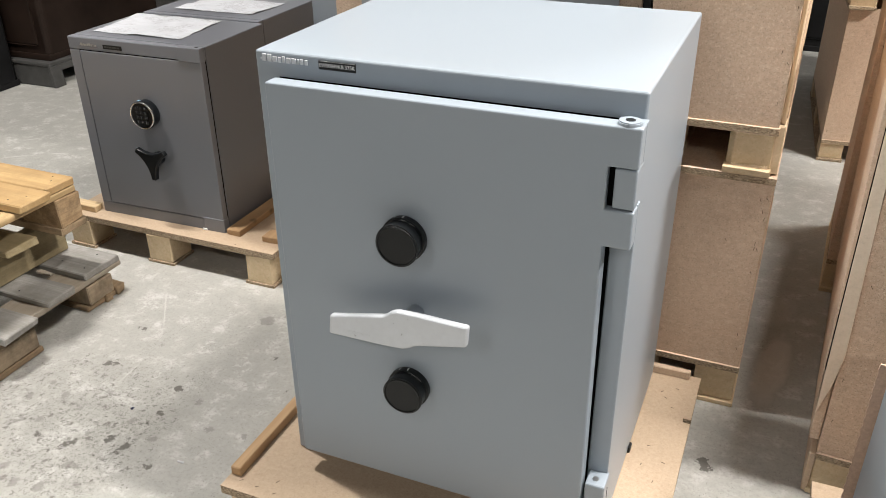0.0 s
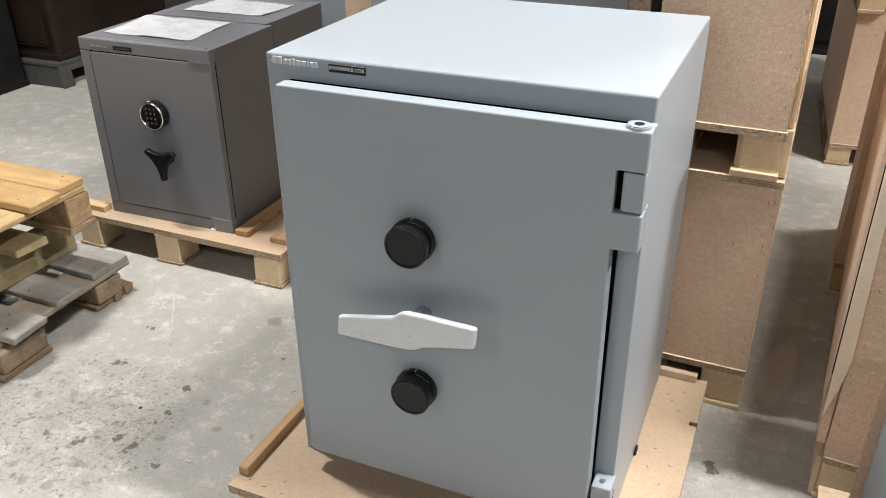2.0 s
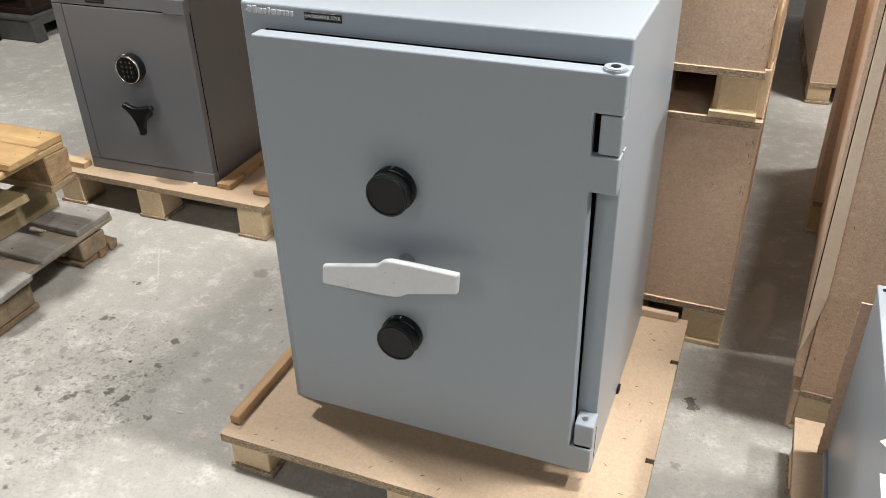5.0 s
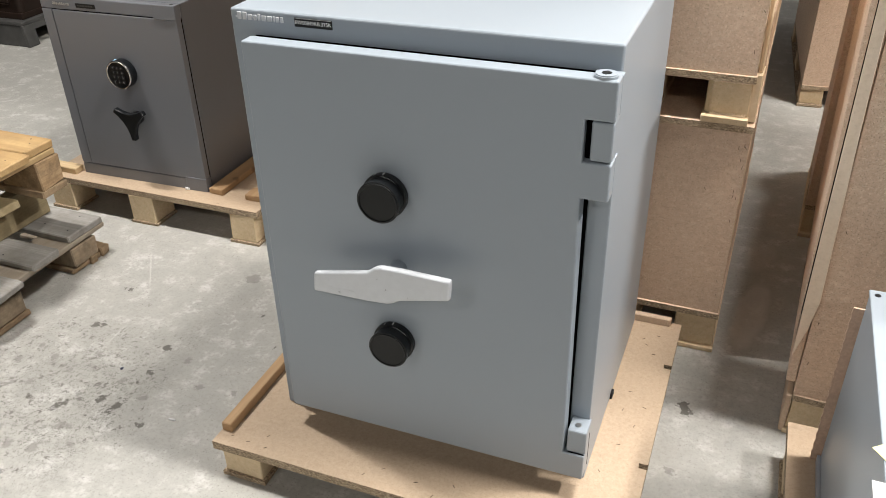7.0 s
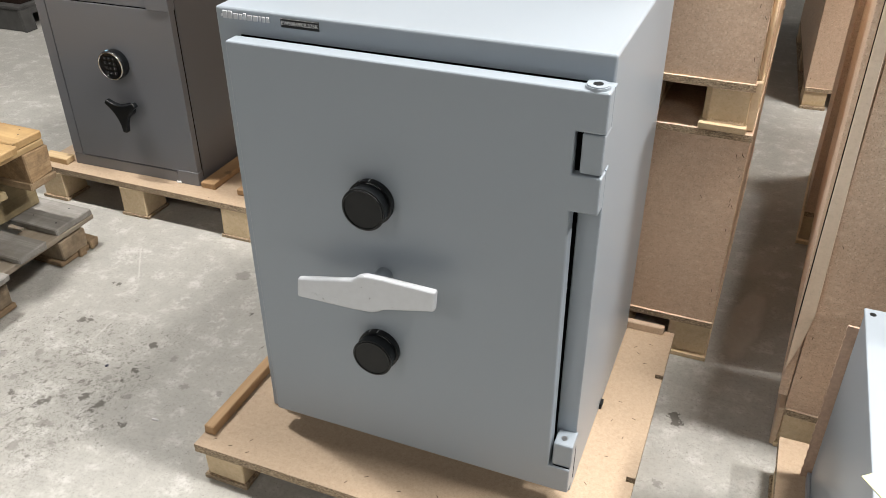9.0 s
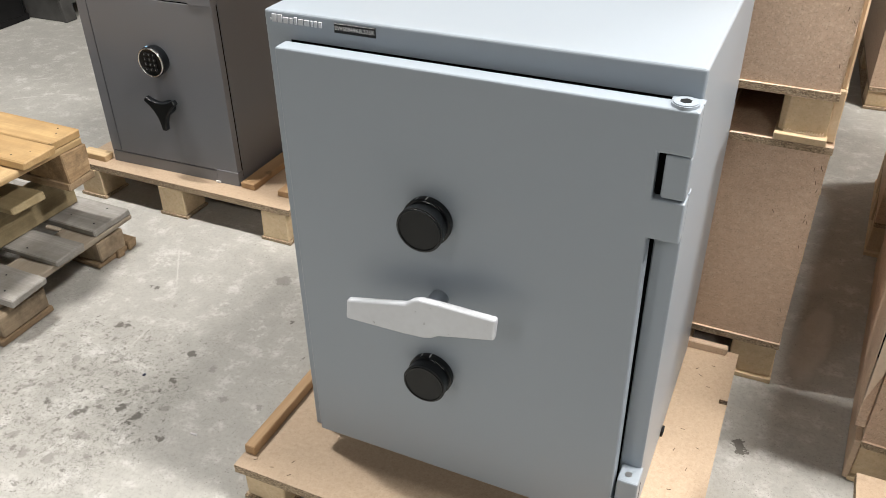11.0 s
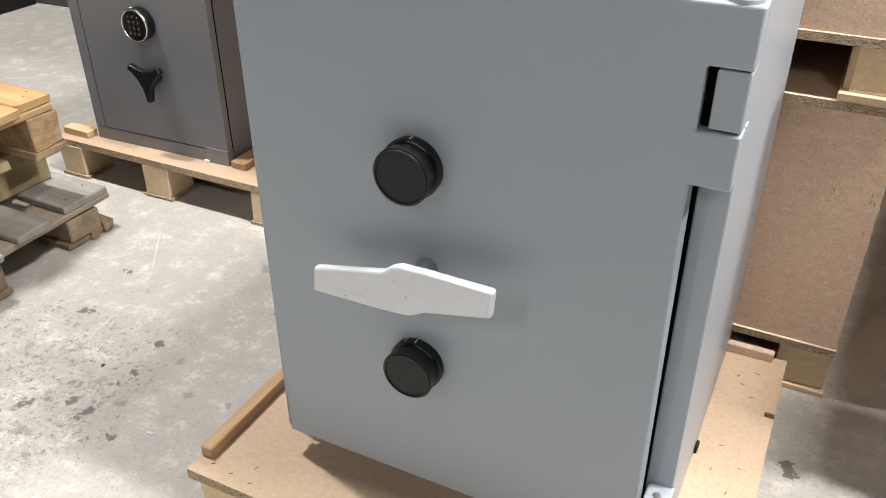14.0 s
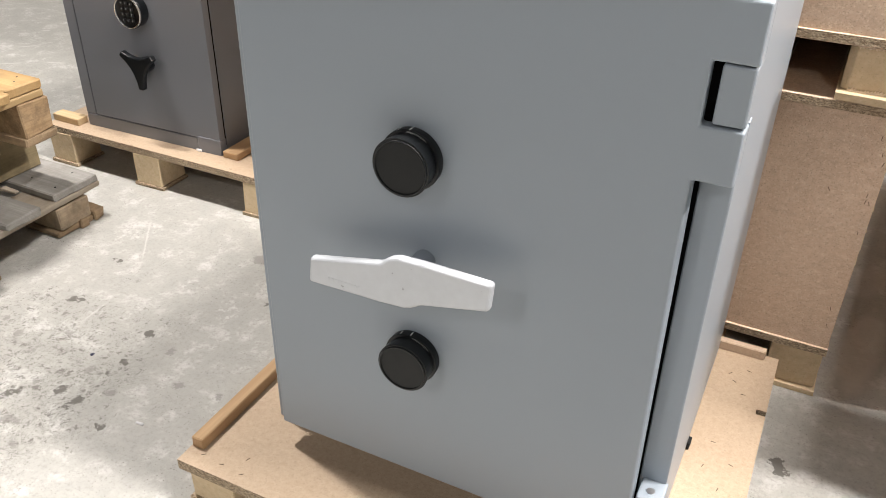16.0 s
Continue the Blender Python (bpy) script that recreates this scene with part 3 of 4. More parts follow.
def board_pallet(name, x0, x1, y0, y1, top, thick, label, group, notches=(), blocks_x=(), blocks_y=(), block=(0.085, 0.09), foot=0.009):
    """A fibreboard sheet on softwood blocks with thin foot slats."""
    pal = empty(name, Matrix.Identity(4), label, "pallet", group)
    # sheet, with small square notches cut in its right edge
    pts = [(x0, y0), (x1, y0)]
    for ny in notches:
        pts += [(x1, ny), (x1 - 0.016, ny), (x1 - 0.016, ny + 0.013), (x1, ny + 0.013)]
    pts += [(x1, y1), (x0, y1)]
    bm = bmesh.new()
    lo = [bm.verts.new((x, y, top - thick)) for x, y in pts]
    hi = [bm.verts.new((x, y, top)) for x, y in pts]
    bm.faces.new(hi)
    bm.faces.new(lo[::-1])
    n = len(pts)
    sides = [bm.faces.new((lo[i], lo[(i + 1) % n], hi[(i + 1) % n], hi[i])) for i in range(n)]
    bmesh.ops.recalc_face_normals(bm, faces=bm.faces[:])
    for f in sides:
        f.material_index = 1
    sheet = part("top_board", bm, M_FRESH, pal, "pale fibreboard sheet with chipboard edges")
    sheet.data.materials.append(M_EDGE)
    k = 0
    for bx in blocks_x:
        for by in blocks_y:
            k += 1
            part("block", rough_box(bx - block[0] / 2, bx + block[0] / 2, by - block[1] / 2, by + block[1] / 2, foot, top - thick, 0.002, k, 0.002), M_BLOCK, pal)
            part("foot", rough_box(bx - block[0] / 2 - 0.006, bx + block[0] / 2 + 0.006, by - block[1] / 2 - 0.005, by + block[1] / 2 + 0.005, 0.0005, foot, 0.001, k + 50, 0.001), M_EDGE, pal)
    return pal


PX0, PX1, PY0, PY1, PZ = -0.868, -0.057, 0.935, 1.631, 0.086
pal = board_pallet("pallet", PX0, PX1, PY0, PY1, PZ, 0.019, "pale fibreboard pallet on softwood blocks, under the large safe", "board pallets",
                   notches=(1.152, 1.46), blocks_x=(-0.808, -0.465, -0.112), blocks_y=(0.985, 1.285, 1.585))
part("batten", rough_box(-0.8665, -0.8435, 0.969, 1.6, PZ, PZ + 0.02, 0.001, 3, 0.002), M_BATTEN, pal, "narrow pine stop batten")
part("batten", rough_box(-0.78, -0.081, 1.6135, 1.631, PZ, PZ + 0.018, 0.001, 4, 0.002), M_PALEWOOD, pal, "narrow pine stop batten")
staples(pal, [(-0.838, 0.962), (-0.8, 0.958), (-0.77, 0.985), (-0.76, 0.955), (-0.55, 0.96), (-0.52, 0.985), (-0.45, 0.975), (-0.41, 0.955), (-0.38, 0.99), (-0.3, 0.965),
              (-0.12, 1.2), (-0.1, 1.26), (-0.13, 1.3), (-0.09, 1.32), (-0.125, 1.36), (-0.1, 1.5), (-0.12, 1.53), (-0.1, 1.57), (-0.13, 1.55), (-0.14, 1.12), (-0.1, 1.06)], PZ, 5)

tagged(link("rubber_shim", rough_box(-0.1612, -0.157, 1.322, 1.34, PZ, PZ + 0.014, 0.0006, 91, 0.0005), M_BLACK_M), "small black rubber shim wedged beside the safe", "shim")

# ---- small safe, its pallet and the safe behind ----
def small_safe(m, label, w, d, h, detail):
    safe = empty("small_safe", m, label, "safe", "small graphite safes")
    part("body", box(0, w, 0.026, d, 0, h, 0.003, 2), M_DARK, safe)
    # front frame, door leaf and hinge blocks
    part("top_rail", box(0, w, 0, 0.025, h - 0.036, h, 0.003, 2), M_DARK, safe)
    part("bottom_rail", box(0, w - 0.0735, 0, 0.025, 0, 0.036, 0.002, 2), M_DARK, safe)
    part("side_rail", box(0, 0.0345, 0, 0.025, 0.037, h - 0.037, 0.002, 2), M_DARK, safe)
    part("seal", box(0.03, w - 0.0025, 0.004, 0.0262, 0.02, h - 0.03), M_GAP, safe, "black gap round the door")
    part("door", box(0.0375, w - 0.001, -0.001, 0.021, 0.0385, h - 0.0385, 0.0015, 2), M_DARK, safe)
    part("hinge_block", box(w - 0.072, w + 0.001, -0.003, 0.022, -0.001, 0.0425, 0.002, 2), M_DARK, safe)
    part("hinge_block", box(w - 0.072, w + 0.001, -0.004, 0.022, h - 0.0385, h + 0.001, 0.002, 2), M_DARK, safe)
    if not detail:
        return safe
    part("shim", box(w - 0.078, w - 0.062, -0.007, -0.0032, 0.0002, 0.007, 0.001, 1), M_WHITE, safe, "tiny white plastic shim")
    part("pin_hole", upright(w - 0.016, 0.011, h + 0.001, h + 0.0014, 0.005, 0.005, 16), M_BLACK_M, safe)
    badge = part("badge", box(0.043, 0.045, -0.0012, 0.0002, h - 0.022, h - 0.02), M_SILVER, safe, "raised silver lettering badge")
    x = 0.046
    for bw, bh in ((0.0075, 0.0075), (0.005, 0.0055), (0.0035, 0.0055), (0.0035, 0.0068), (0.005, 0.0075), (0.005, 0.0055), (0.002, 0.007), (0.0075, 0.0055)):
        part("letter_bar", box(x, x + bw, -0.0012, 0.0003, h - 0.0235, h - 0.0235 + bh), M_STEEL, badge)
        x += bw + 0.0024
    plate = part("model_plate", box(0.125, 0.19, -0.0015, 0.0003, h - 0.027, h - 0.015), M_BLACK, safe, "black model plate")
    for k in range(6):
        part("letter_bar", box(0.13 + k * 0.009, 0.137 + k * 0.009, -0.0019, -0.0014, h - 0.0228, h - 0.0192), M_SKID, plate)
    # keypad
    kx, kz = 0.245, 0.353
    pad = part("keypad", disc(kx, 0, -0.028, kz, 0.0425, 0.0405, 48, 0.003), M_BLACK, safe, "round black keypad lock with chrome rim", True)
    bm = bmesh.new()
    rings = [(0.0406, -0.026), (0.0406, -0.031), (0.0388, -0.033), (0.0366, -0.031), (0.0366, -0.026)]
    loops = [[bm.verts.new((kx + r * math.cos(2 * math.pi * i / 48), y, kz + r * math.sin(2 * math.pi * i / 48))) for i in range(48)] for r, y in rings]
    for a, b in zip(loops, loops[1:]):
        for i in range(48):
            bm.faces.new((a[i], a[(i + 1) % 48], b[(i + 1) % 48], b[i]))
    bmesh.ops.recalc_face_normals(bm, faces=bm.faces[:])
    part("chrome_rim", bm, M_CHROME, pad, "chrome rim", True)
    for r in range(4):
        for c in range(3):
            key = box(kx - 0.0205 + c * 0.0145, kx - 0.0085 + c * 0.0145, -0.0325, -0.029, kz + 0.0175 - r * 0.014, kz + 0.0265 - r * 0.014, 0.0012, 1)
            part("key", key, M_BLACK_M, pad)
            part("key_print", box(kx - 0.0157 + c * 0.0145, kx - 0.0133 + c * 0.0145, -0.0328, -0.0324, kz + 0.0205 - r * 0.014, kz + 0.0238 - r * 0.014), M_PRINT, pad)
    part("status_light", box(kx - 0.012, kx - 0.004, -0.027, -0.018, kz + 0.04, kz + 0.0418), M_STATUS, pad, "small pale blue status window")
    # three-lobed handle
    hx, hz = 0.258, 0.218
    tips = []
    for a in (148, 270, 32):
        d0, d1 = radians(a - 7), radians(a + 7)
        tips.append(((0.059 * math.cos(d0), 0.059 * math.sin(d0)), (0.059 * math.cos(d1), 0.059 * math.sin(d1))))
    outline = []
    for i, a in enumerate((148, 270, 32)):
        nxt = (148, 270, 32)[(i + 1) % 3]
        outline += [tips[i][0], tips[i][1]]
        p, q = Vector(tips[i][1]), Vector(tips[(i + 1) % 3][0])
        mid = (p + q) / 2 * 0.3
        for s in (0.2, 0.4, 0.6, 0.8):
            outline.append(tuple(p * (1 - s) ** 2 + mid * 2 * s * (1 - s) + q * s * s))
    grip = part("handle", prism([(hx + a, hz + b) for a, b in outline], -0.045, -0.028, 0.003, 2), M_BLACK, safe, "black three-lobed turning handle")
    part("handle_stem", disc(hx, 0, -0.03, hz, 0.022, 0.018, 32), M_BLACK, grip)
    return safe


YAW2 = 1.6
small_safe(pose(-1.920, 1.779, 0.113, 0, 0, YAW2), "small graphite grey safe with keypad and black three-lobed handle", 0.4525, 0.318, 0.554, True)
small_safe(pose(-1.930, 2.108, 0.113, 0, 0, YAW2), "small graphite grey safe standing behind another", 0.43, 0.335, 0.554, False)

pal2 = board_pallet("pallet", -2.03, -1.262, 1.727, 2.5, 0.113, 0.019, "pale fibreboard pallet on softwood blocks, under the small safes", "board pallets",
                    blocks_x=(-1.985, -1.675, -1.315), blocks_y=(1.772, 2.1, 2.44), block=(0.085, 0.09))
part("batten", rough_box(-2.03, -1.935, 1.755, 1.79, 0.113, 0.133, 0.001, 13), M_PINE_X, pal2, "short pine stop batten")
part("batten", rough_box(-1.458, -1.412, 1.785, 2.25, 0.113, 0.131, 0.001, 14), M_BATTEN, pal2, "pine stop batten")
part("batten", rough_box(-1.335, -1.27, 1.785, 1.835, 0.113, 0.131, 0.001, 15), M_BATTEN, pal2, "short pine stop batten")
staples(pal2, [(-1.75, 1.72), (-1.72, 1.73), (-1.68, 1.722), (-1.98, 1.715), (-1.4, 1.74), (-1.31, 1.72)], 0.113, 8)


def paper_print():
    m, nt, b = material("printed_paper", 0.75)
    v = coords(nt)
    rows = noise_tex(nt, coords(nt, (60, 420, 1)), 1.0, 1)
    blocks = noise_tex(nt, coords(nt, (9, 16, 1)), 1.0, 2)
    ink = mix(nt, 1.0, ramp(nt, rows, [(0.5, grey(0.0)), (0.58, grey(0.75))]), ramp(nt, blocks, [(0.5, grey(0.0)), (0.56, grey(1.0))]), "MULTIPLY")
    soil = ramp(nt, noise_tex(nt, v, 18.0, 4, 0.6), [(0.3, (0.51, 0.525, 0.56)), (0.7, (0.61, 0.625, 0.665))])
    nt.links.new(mix(nt, ink, soil, (0.38, 0.38, 0.41)), b.inputs["Base Color"])
    return m


M_PAPER = paper_print()


def paper(name, corners, z, label, lift, seed):
    """A sheet with fold lines, crumples and lifted edges."""
    rng = random.Random(seed)
    a, b, c, d = [Vector((x, y, 0)) for x, y in corners]
    folds = []
    for _ in range(9):
        ang = rng.uniform(0, math.pi)
        folds.append((math.cos(ang), math.sin(ang), rng.uniform(0.1, 1.0), rng.choice((-1, 1)) * rng.uniform(0.04, 0.12)))
    folds += [(1, 0, 0.5, 0.09), (0, 1, 0.5, -0.08)]
    n = 40
    bm = bmesh.new()
    grid = []
    for i in range(n + 1):
        row = []
        for j in range(n + 1):
            u, v = i / n, j / n
            p = a * (1 - u) * (1 - v) + b * u * (1 - v) + c * u * v + d * (1 - u) * v
            wob = 0.0025 * noise.noise(Vector((u * 3 + seed, v * 3, 4)))
            p += (b - a).normalized() * wob * (2 * u - 1) + (d - a).normalized() * wob * (2 * v - 1)
            e = max(abs(u - 0.5), abs(v - 0.5)) * 2
            h = 0.4 * lift * e ** 3 * (0.2 + noise.noise(Vector((u * 2 + seed, v * 2, 0))))
            for fx, fy, fo, slope in folds:
                h += slope * 0.22 * max(0.0, 0.12 - abs(u * fx + v * fy - fo))
            h += 0.0016 * noise.noise(Vector((u * 5, v * 5 + seed, 1))) + 0.0009 * noise.noise(Vector((u * 14, v * 14 + seed, 2)))
            row.append(bm.verts.new((p.x, p.y, z + 0.0026 + max(-0.0014, h * 0.8))))
        grid.append(row)
    for i in range(n):
        for j in range(n):
            bm.faces.new((grid[i][j], grid[i + 1][j], grid[i + 1][j + 1], grid[i][j + 1]))
    low = [[bm.verts.new((v.co.x, v.co.y, v.co.z - 0.0003)) for v in row] for row in grid]
    for i in range(n):
        for j in range(n):
            bm.faces.new((low[i][j], low[i][j + 1], low[i + 1][j + 1], low[i + 1][j]))
        for a0, b0, a1, b1 in ((grid[i][0], low[i][0], grid[i + 1][0], low[i + 1][0]), (grid[i + 1][n], low[i + 1][n], grid[i][n], low[i][n]),
                               (grid[0][i + 1], low[0][i + 1], grid[0][i], low[0][i]), (grid[n][i], low[n][i], grid[n][i + 1], low[n][i + 1])):
            bm.faces.new((a0, b0, b1, a1))
    return tagged(link(name, bm, M_PAPER), label, "paper")


paper("paper_sheet", ((-1.883, 1.846), (-1.583, 1.853), (-1.607, 2.084), (-1.915, 2.07)), 0.667, "creased white printed sheet lying on a small safe", 0.006, 2)
paper("paper_sheet", ((-1.86, 2.178), (-1.573, 2.196), (-1.562, 2.37), (-1.86, 2.38)), 0.667, "creased white printed sheet on the safe behind", 0.006, 5)


# ---- stacked old pallets ----
def plank(name, parent, mat, seed, *b, off=0.003):
    return part(name, rough_box(*b, off, seed, 0.003), mat, parent)


low = empty("wooden_pallet", Matrix.Identity(4), "old weathered grey wooden pallet on the floor, under the stack", "pallet", "stacked wooden pallets")
for n, (ya, yb, xe) in enumerate(((1.43, 1.56, -1.672), (1.283, 1.372, -1.652), (1.115, 1.222, -1.625))):
    plank("deck_board", low, M_GREY_X, 20 + n, -2.5, xe, ya, yb, 0.096, 0.117)
for n, xs in enumerate((-1.74, -2.1, -2.46)):
    plank("stringer", low, M_WORN_Y, 30 + n, xs - 0.045, xs + 0.069, 1.11, 1.563, 0.078, 0.096)
    for k, (ya, yb) in enumerate(((1.095, 1.225), (1.425, 1.52))):
        near = 0.0 if k else 0.025
        plank("block", low, M_WORN_BLOCK, 40 + 3 * n + k, xs - 0.05, xs + 0.07 + near, ya - near / 2, yb, 0.019, 0.078)
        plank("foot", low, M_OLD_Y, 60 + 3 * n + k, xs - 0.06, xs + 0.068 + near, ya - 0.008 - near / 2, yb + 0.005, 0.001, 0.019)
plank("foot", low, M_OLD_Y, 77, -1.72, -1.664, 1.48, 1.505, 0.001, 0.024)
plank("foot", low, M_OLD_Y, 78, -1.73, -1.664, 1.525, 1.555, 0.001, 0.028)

def nail(parent, x, y, z, mat=None):
    part("nail", upright(x, y, z - 0.001, z + 0.0005, 0.0021, 0.002, 8), mat or M_BLACK_M, parent)


for x, y in ((-1.7, 1.46), (-1.725, 1.535), (-1.79, 1.47), (-1.69, 1.35), (-1.77, 1.3), (-1.75, 1.345), (-1.67, 1.14), (-1.72, 1.19), (-1.8, 1.15)):
    nail(low, x, y, 0.117)
part("splinter", rough_box(-1.80, -1.752, 1.388, 1.402, 0.1175, 0.122, 0.002, 311, 0.001), M_WORN_Y, low, "pale torn splinter")
mid = empty("wooden_pallet", Matrix.Identity(4), "old brown wooden pallet in the middle of the stack", "pallet", "stacked wooden pallets")
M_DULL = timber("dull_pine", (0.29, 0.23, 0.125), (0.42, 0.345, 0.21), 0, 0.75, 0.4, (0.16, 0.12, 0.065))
# the deck's pine scaled darker for the stringers, shade put into its colours
M_DULL_SHADE_Y = timber("dull_pine_shaded", (0.21, 0.165, 0.09), (0.33, 0.27, 0.16), 1, 0.75, 0.55, (0.11, 0.083, 0.045))
for n, (ya, yb, xe) in enumerate(((1.285, 1.386, -1.757), (1.105, 1.195, -1.775), (0.98, 1.06, -1.77))):
    plank("deck_board", mid, M_DULL, 88 + n, -2.45, xe, ya, yb, 0.22, 0.24)
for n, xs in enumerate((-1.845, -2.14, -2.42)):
    plank("stringer", mid, M_DULL_SHADE_Y, 92 + n, xs - 0.022, xs + 0.022, 0.95, 1.528, 0.119, 0.219)

top = empty("wooden_pallet", Matrix.Identity(4), "newer yellow pine pallet on top of the stack", "pallet", "stacked wooden pallets")
for n, (ya, yb, xe) in enumerate(((1.39, 1.487, -1.69), (1.287, 1.386, -1.668), (1.1, 1.21, -1.74))):
    plank("deck_board", top, M_GOLD_X, 110 + n, -2.5, xe, ya, yb, 0.362, 0.384)
for n, xs in enumerate((-1.75, -2.1, -2.45)):
    plank("stringer", top, M_WORN_PINE, 120 + n, xs - 0.07, xs + 0.06, 1.02, 1.485, 0.343, 0.362)
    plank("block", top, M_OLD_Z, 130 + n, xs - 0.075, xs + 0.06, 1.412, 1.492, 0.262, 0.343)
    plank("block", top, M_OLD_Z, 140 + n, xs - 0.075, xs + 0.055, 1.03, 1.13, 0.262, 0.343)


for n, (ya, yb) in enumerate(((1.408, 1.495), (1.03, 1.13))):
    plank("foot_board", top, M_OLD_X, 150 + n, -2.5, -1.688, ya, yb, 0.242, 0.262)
for x, y in ((-1.72, 1.44), (-1.74, 1.465), (-1.7, 1.34), (-1.73, 1.31), (-1.79, 1.15)):
    nail(top, x, y, 0.384)


# ---- crates ----
def edge_board(*b):
    """A board with smooth faces and coarse chip edges: the second material is for the edges."""
    bm = box(*b, 0.001, 1)
    bm.normal_update()
    for f in bm.faces:
        f.material_index = 0 if abs(f.normal.z) > 0.6 else 1
    return bm


def waney_block(x0, x1, y0, y1, z0, z1, wane, seed):
    """A block sawn from the log's edge: its front left corner is cut off by wane metres."""
    if not wane:
        return rough_box(x0, x1, y0, y1, z0, z1, 0.0015, seed)
    rng = random.Random(seed)
    pts = [(x0, y0 + wane * 0.9), (x0 + wane, y0), (x1, y0), (x1, y1), (x0, y1)]
    bm = bmesh.new()
    lo = [bm.verts.new((x + rng.uniform(-0.001, 0.001), y, z0)) for x, y in pts]
    hi = [bm.verts.new((x + rng.uniform(-0.001, 0.001), y, z1)) for x, y in pts]
    bm.faces.new(lo[::-1])
    bm.faces.new(hi)
    for i in range(len(pts)):
        j = (i + 1) % len(pts)
        bm.faces.new((lo[i], lo[j], hi[j], hi[i]))
    bmesh.ops.bevel(bm, geom=bm.edges[:], offset=0.0012, segments=1, affect="EDGES")
    return bm


def box_crate(m, w, d, z0, zb, z1, label, seed, block_x, block_w=0.085, lid=True, foot=0.012, wane=0.0, nose=0.005):
    """One crate: blocks from z0, chipboard base under zb, fibreboard walls to z1. Front left foot at the origin of m."""
    c = empty("crate", m, label, "crate", "fibreboard crates")
    t = 0.016
    base = part("base_board", edge_board(0.0, w + 0.002, -0.004, d, zb - t, zb), M_MDF, c, "chipboard base with a coarse edge")
    base.data.materials.append(M_EDGE)
    part("front_panel", box(0, w, 0, 0.012, zb, z1, 0.001, 1), M_MDF, c)
    part("side_panel", box(w - 0.012, w, 0.012, d, zb, z1, 0.001, 1), M_MDF, c)
    part("side_panel", box(0, 0.012, 0.012, d, zb, z1, 0.001, 1), M_MDF, c)
    part("back_panel", box(0.012, w - 0.012, d - 0.012, d, zb, z1, 0.001, 1), M_MDF, c)
    if lid:
        cover = part("lid", edge_board(-0.003, w + 0.003, -0.003, d, z1, z1 + t), M_MDF, c)
        cover.data.materials.append(M_EDGE)
    k = 0
    for bx in block_x:
        for by in (0.005, d / 2 - 0.05, d - 0.105):
            k += 1
            part("block", waney_block(bx, bx + block_w, by, by + 0.1, z0 + foot, zb - t, wane, seed + k), M_BLOCK, c)
        part("skid", rough_box(bx - 0.003, bx + block_w + 0.003, -nose, d, z0 + 0.0005, z0 + foot, 0.001, seed + 20 + k, 0.001), M_EDGE if block_w < 0.086 else M_BLOCK, c)
    rng = random.Random(seed)
    for _ in range(20):
        sz = rng.uniform(zb + 0.02, min(z1 - 0.02, zb + 0.75))
        sx = rng.choice((w - 0.007, w - 0.009, w - 0.012, w - 0.015, w - 0.02, 0.012, w * rng.random()))
        bm = box(-0.0038, 0.0038, -0.0004, 0.0006, -0.0005, 0.0005)
        bm.transform(pose(sx, 0.0, sz, 0, rng.choice((75, 60, 85, 100, 20)) + rng.uniform(-8, 8), 0))
        part("staple", bm, M_STAPLE, c)
    return c


# stack behind the safe
cy = 1.672
lower = box_crate(pose(-0.262, cy, 0, 0, 0, -0.8), 0.279, 1.02, 0.0, 0.112, 0.56, "lower brown fibreboard crate on softwood blocks", 200, (0.186, 0.0), 0.092)
upper = box_crate(pose(-0.262, cy, 0, 0, 0, -0.8), 0.268, 1.02, 0.577, 0.68, 1.75, "upper brown fibreboard crate stacked on another", 230, (0.178, 0.0), 0.086, True, 0.0145, 0.011, 0.01)
part("side_batten", rough_box(0.2625, 0.281, 0.012, 1.02, 0.579, 0.68, 0.001, 7), M_CREAM_Y, upper, "pale pine board along the side")
part("corner_batten", rough_box(0.269, 0.277, 0.02, 0.05, 0.682, 1.75, 0.001, 8), M_CREAM_Z, upper, "pale pine corner batten")
rng = random.Random(77)
for zt, down in ((0.6638, -1), (0.592, 1)):
    for k in range(15):
        x = 0.189 + 0.0047 * k
        part("torn_flake", prism([(x, zt), (x + 0.005, zt), (x + 0.004, zt + down * rng.uniform(0.002, 0.007)), (x + 0.001, zt + down * rng.uniform(0.001, 0.004))], 0.002, 0.006), M_STRIP, upper, "torn pale fibres on the block")
for base, top_z, edge, owner, count in ((0.69, 1.15, 0.2675, upper, 26), (0.13, 0.55, 0.278, lower, 14)):
    for k in range(count):
        z = rng.uniform(base, top_z)
        out, tall = rng.uniform(0.0008, 0.0026), rng.uniform(0.004, 0.022)
        part("torn_flake", prism([(edge, z), (edge + out, z + tall * 0.3), (edge + out * 0.6, z + tall), (edge, z + tall * 1.2)], -0.0012, rng.uniform(0.001, 0.006)), M_CREAM_Z, owner, "torn pale fibres on the panel edge")
for k, (ya, yb, out, mat) in enumerate(((0.056, 0.2, 0.2795, M_MDF), (0.204, 0.42, 0.2815, M_CREAM_Z), (0.424, 0.66, 0.2815, M_MDF), (0.664, 1.018, 0.283, M_CREAM_Z))):
    part("side_board", rough_box(0.2685, out, ya, yb, 0.683, 1.75, 0.0012, 9 + k), mat, upper, "rough board nailed to the side")
box_crate(pose(-0.99, cy + 0.04, 0, 0, 0, 0), 0.7, 1.4, 0.0, 0.142, 0.56, "lower brown fibreboard crate behind the safe", 260, (0.1, 0.5))
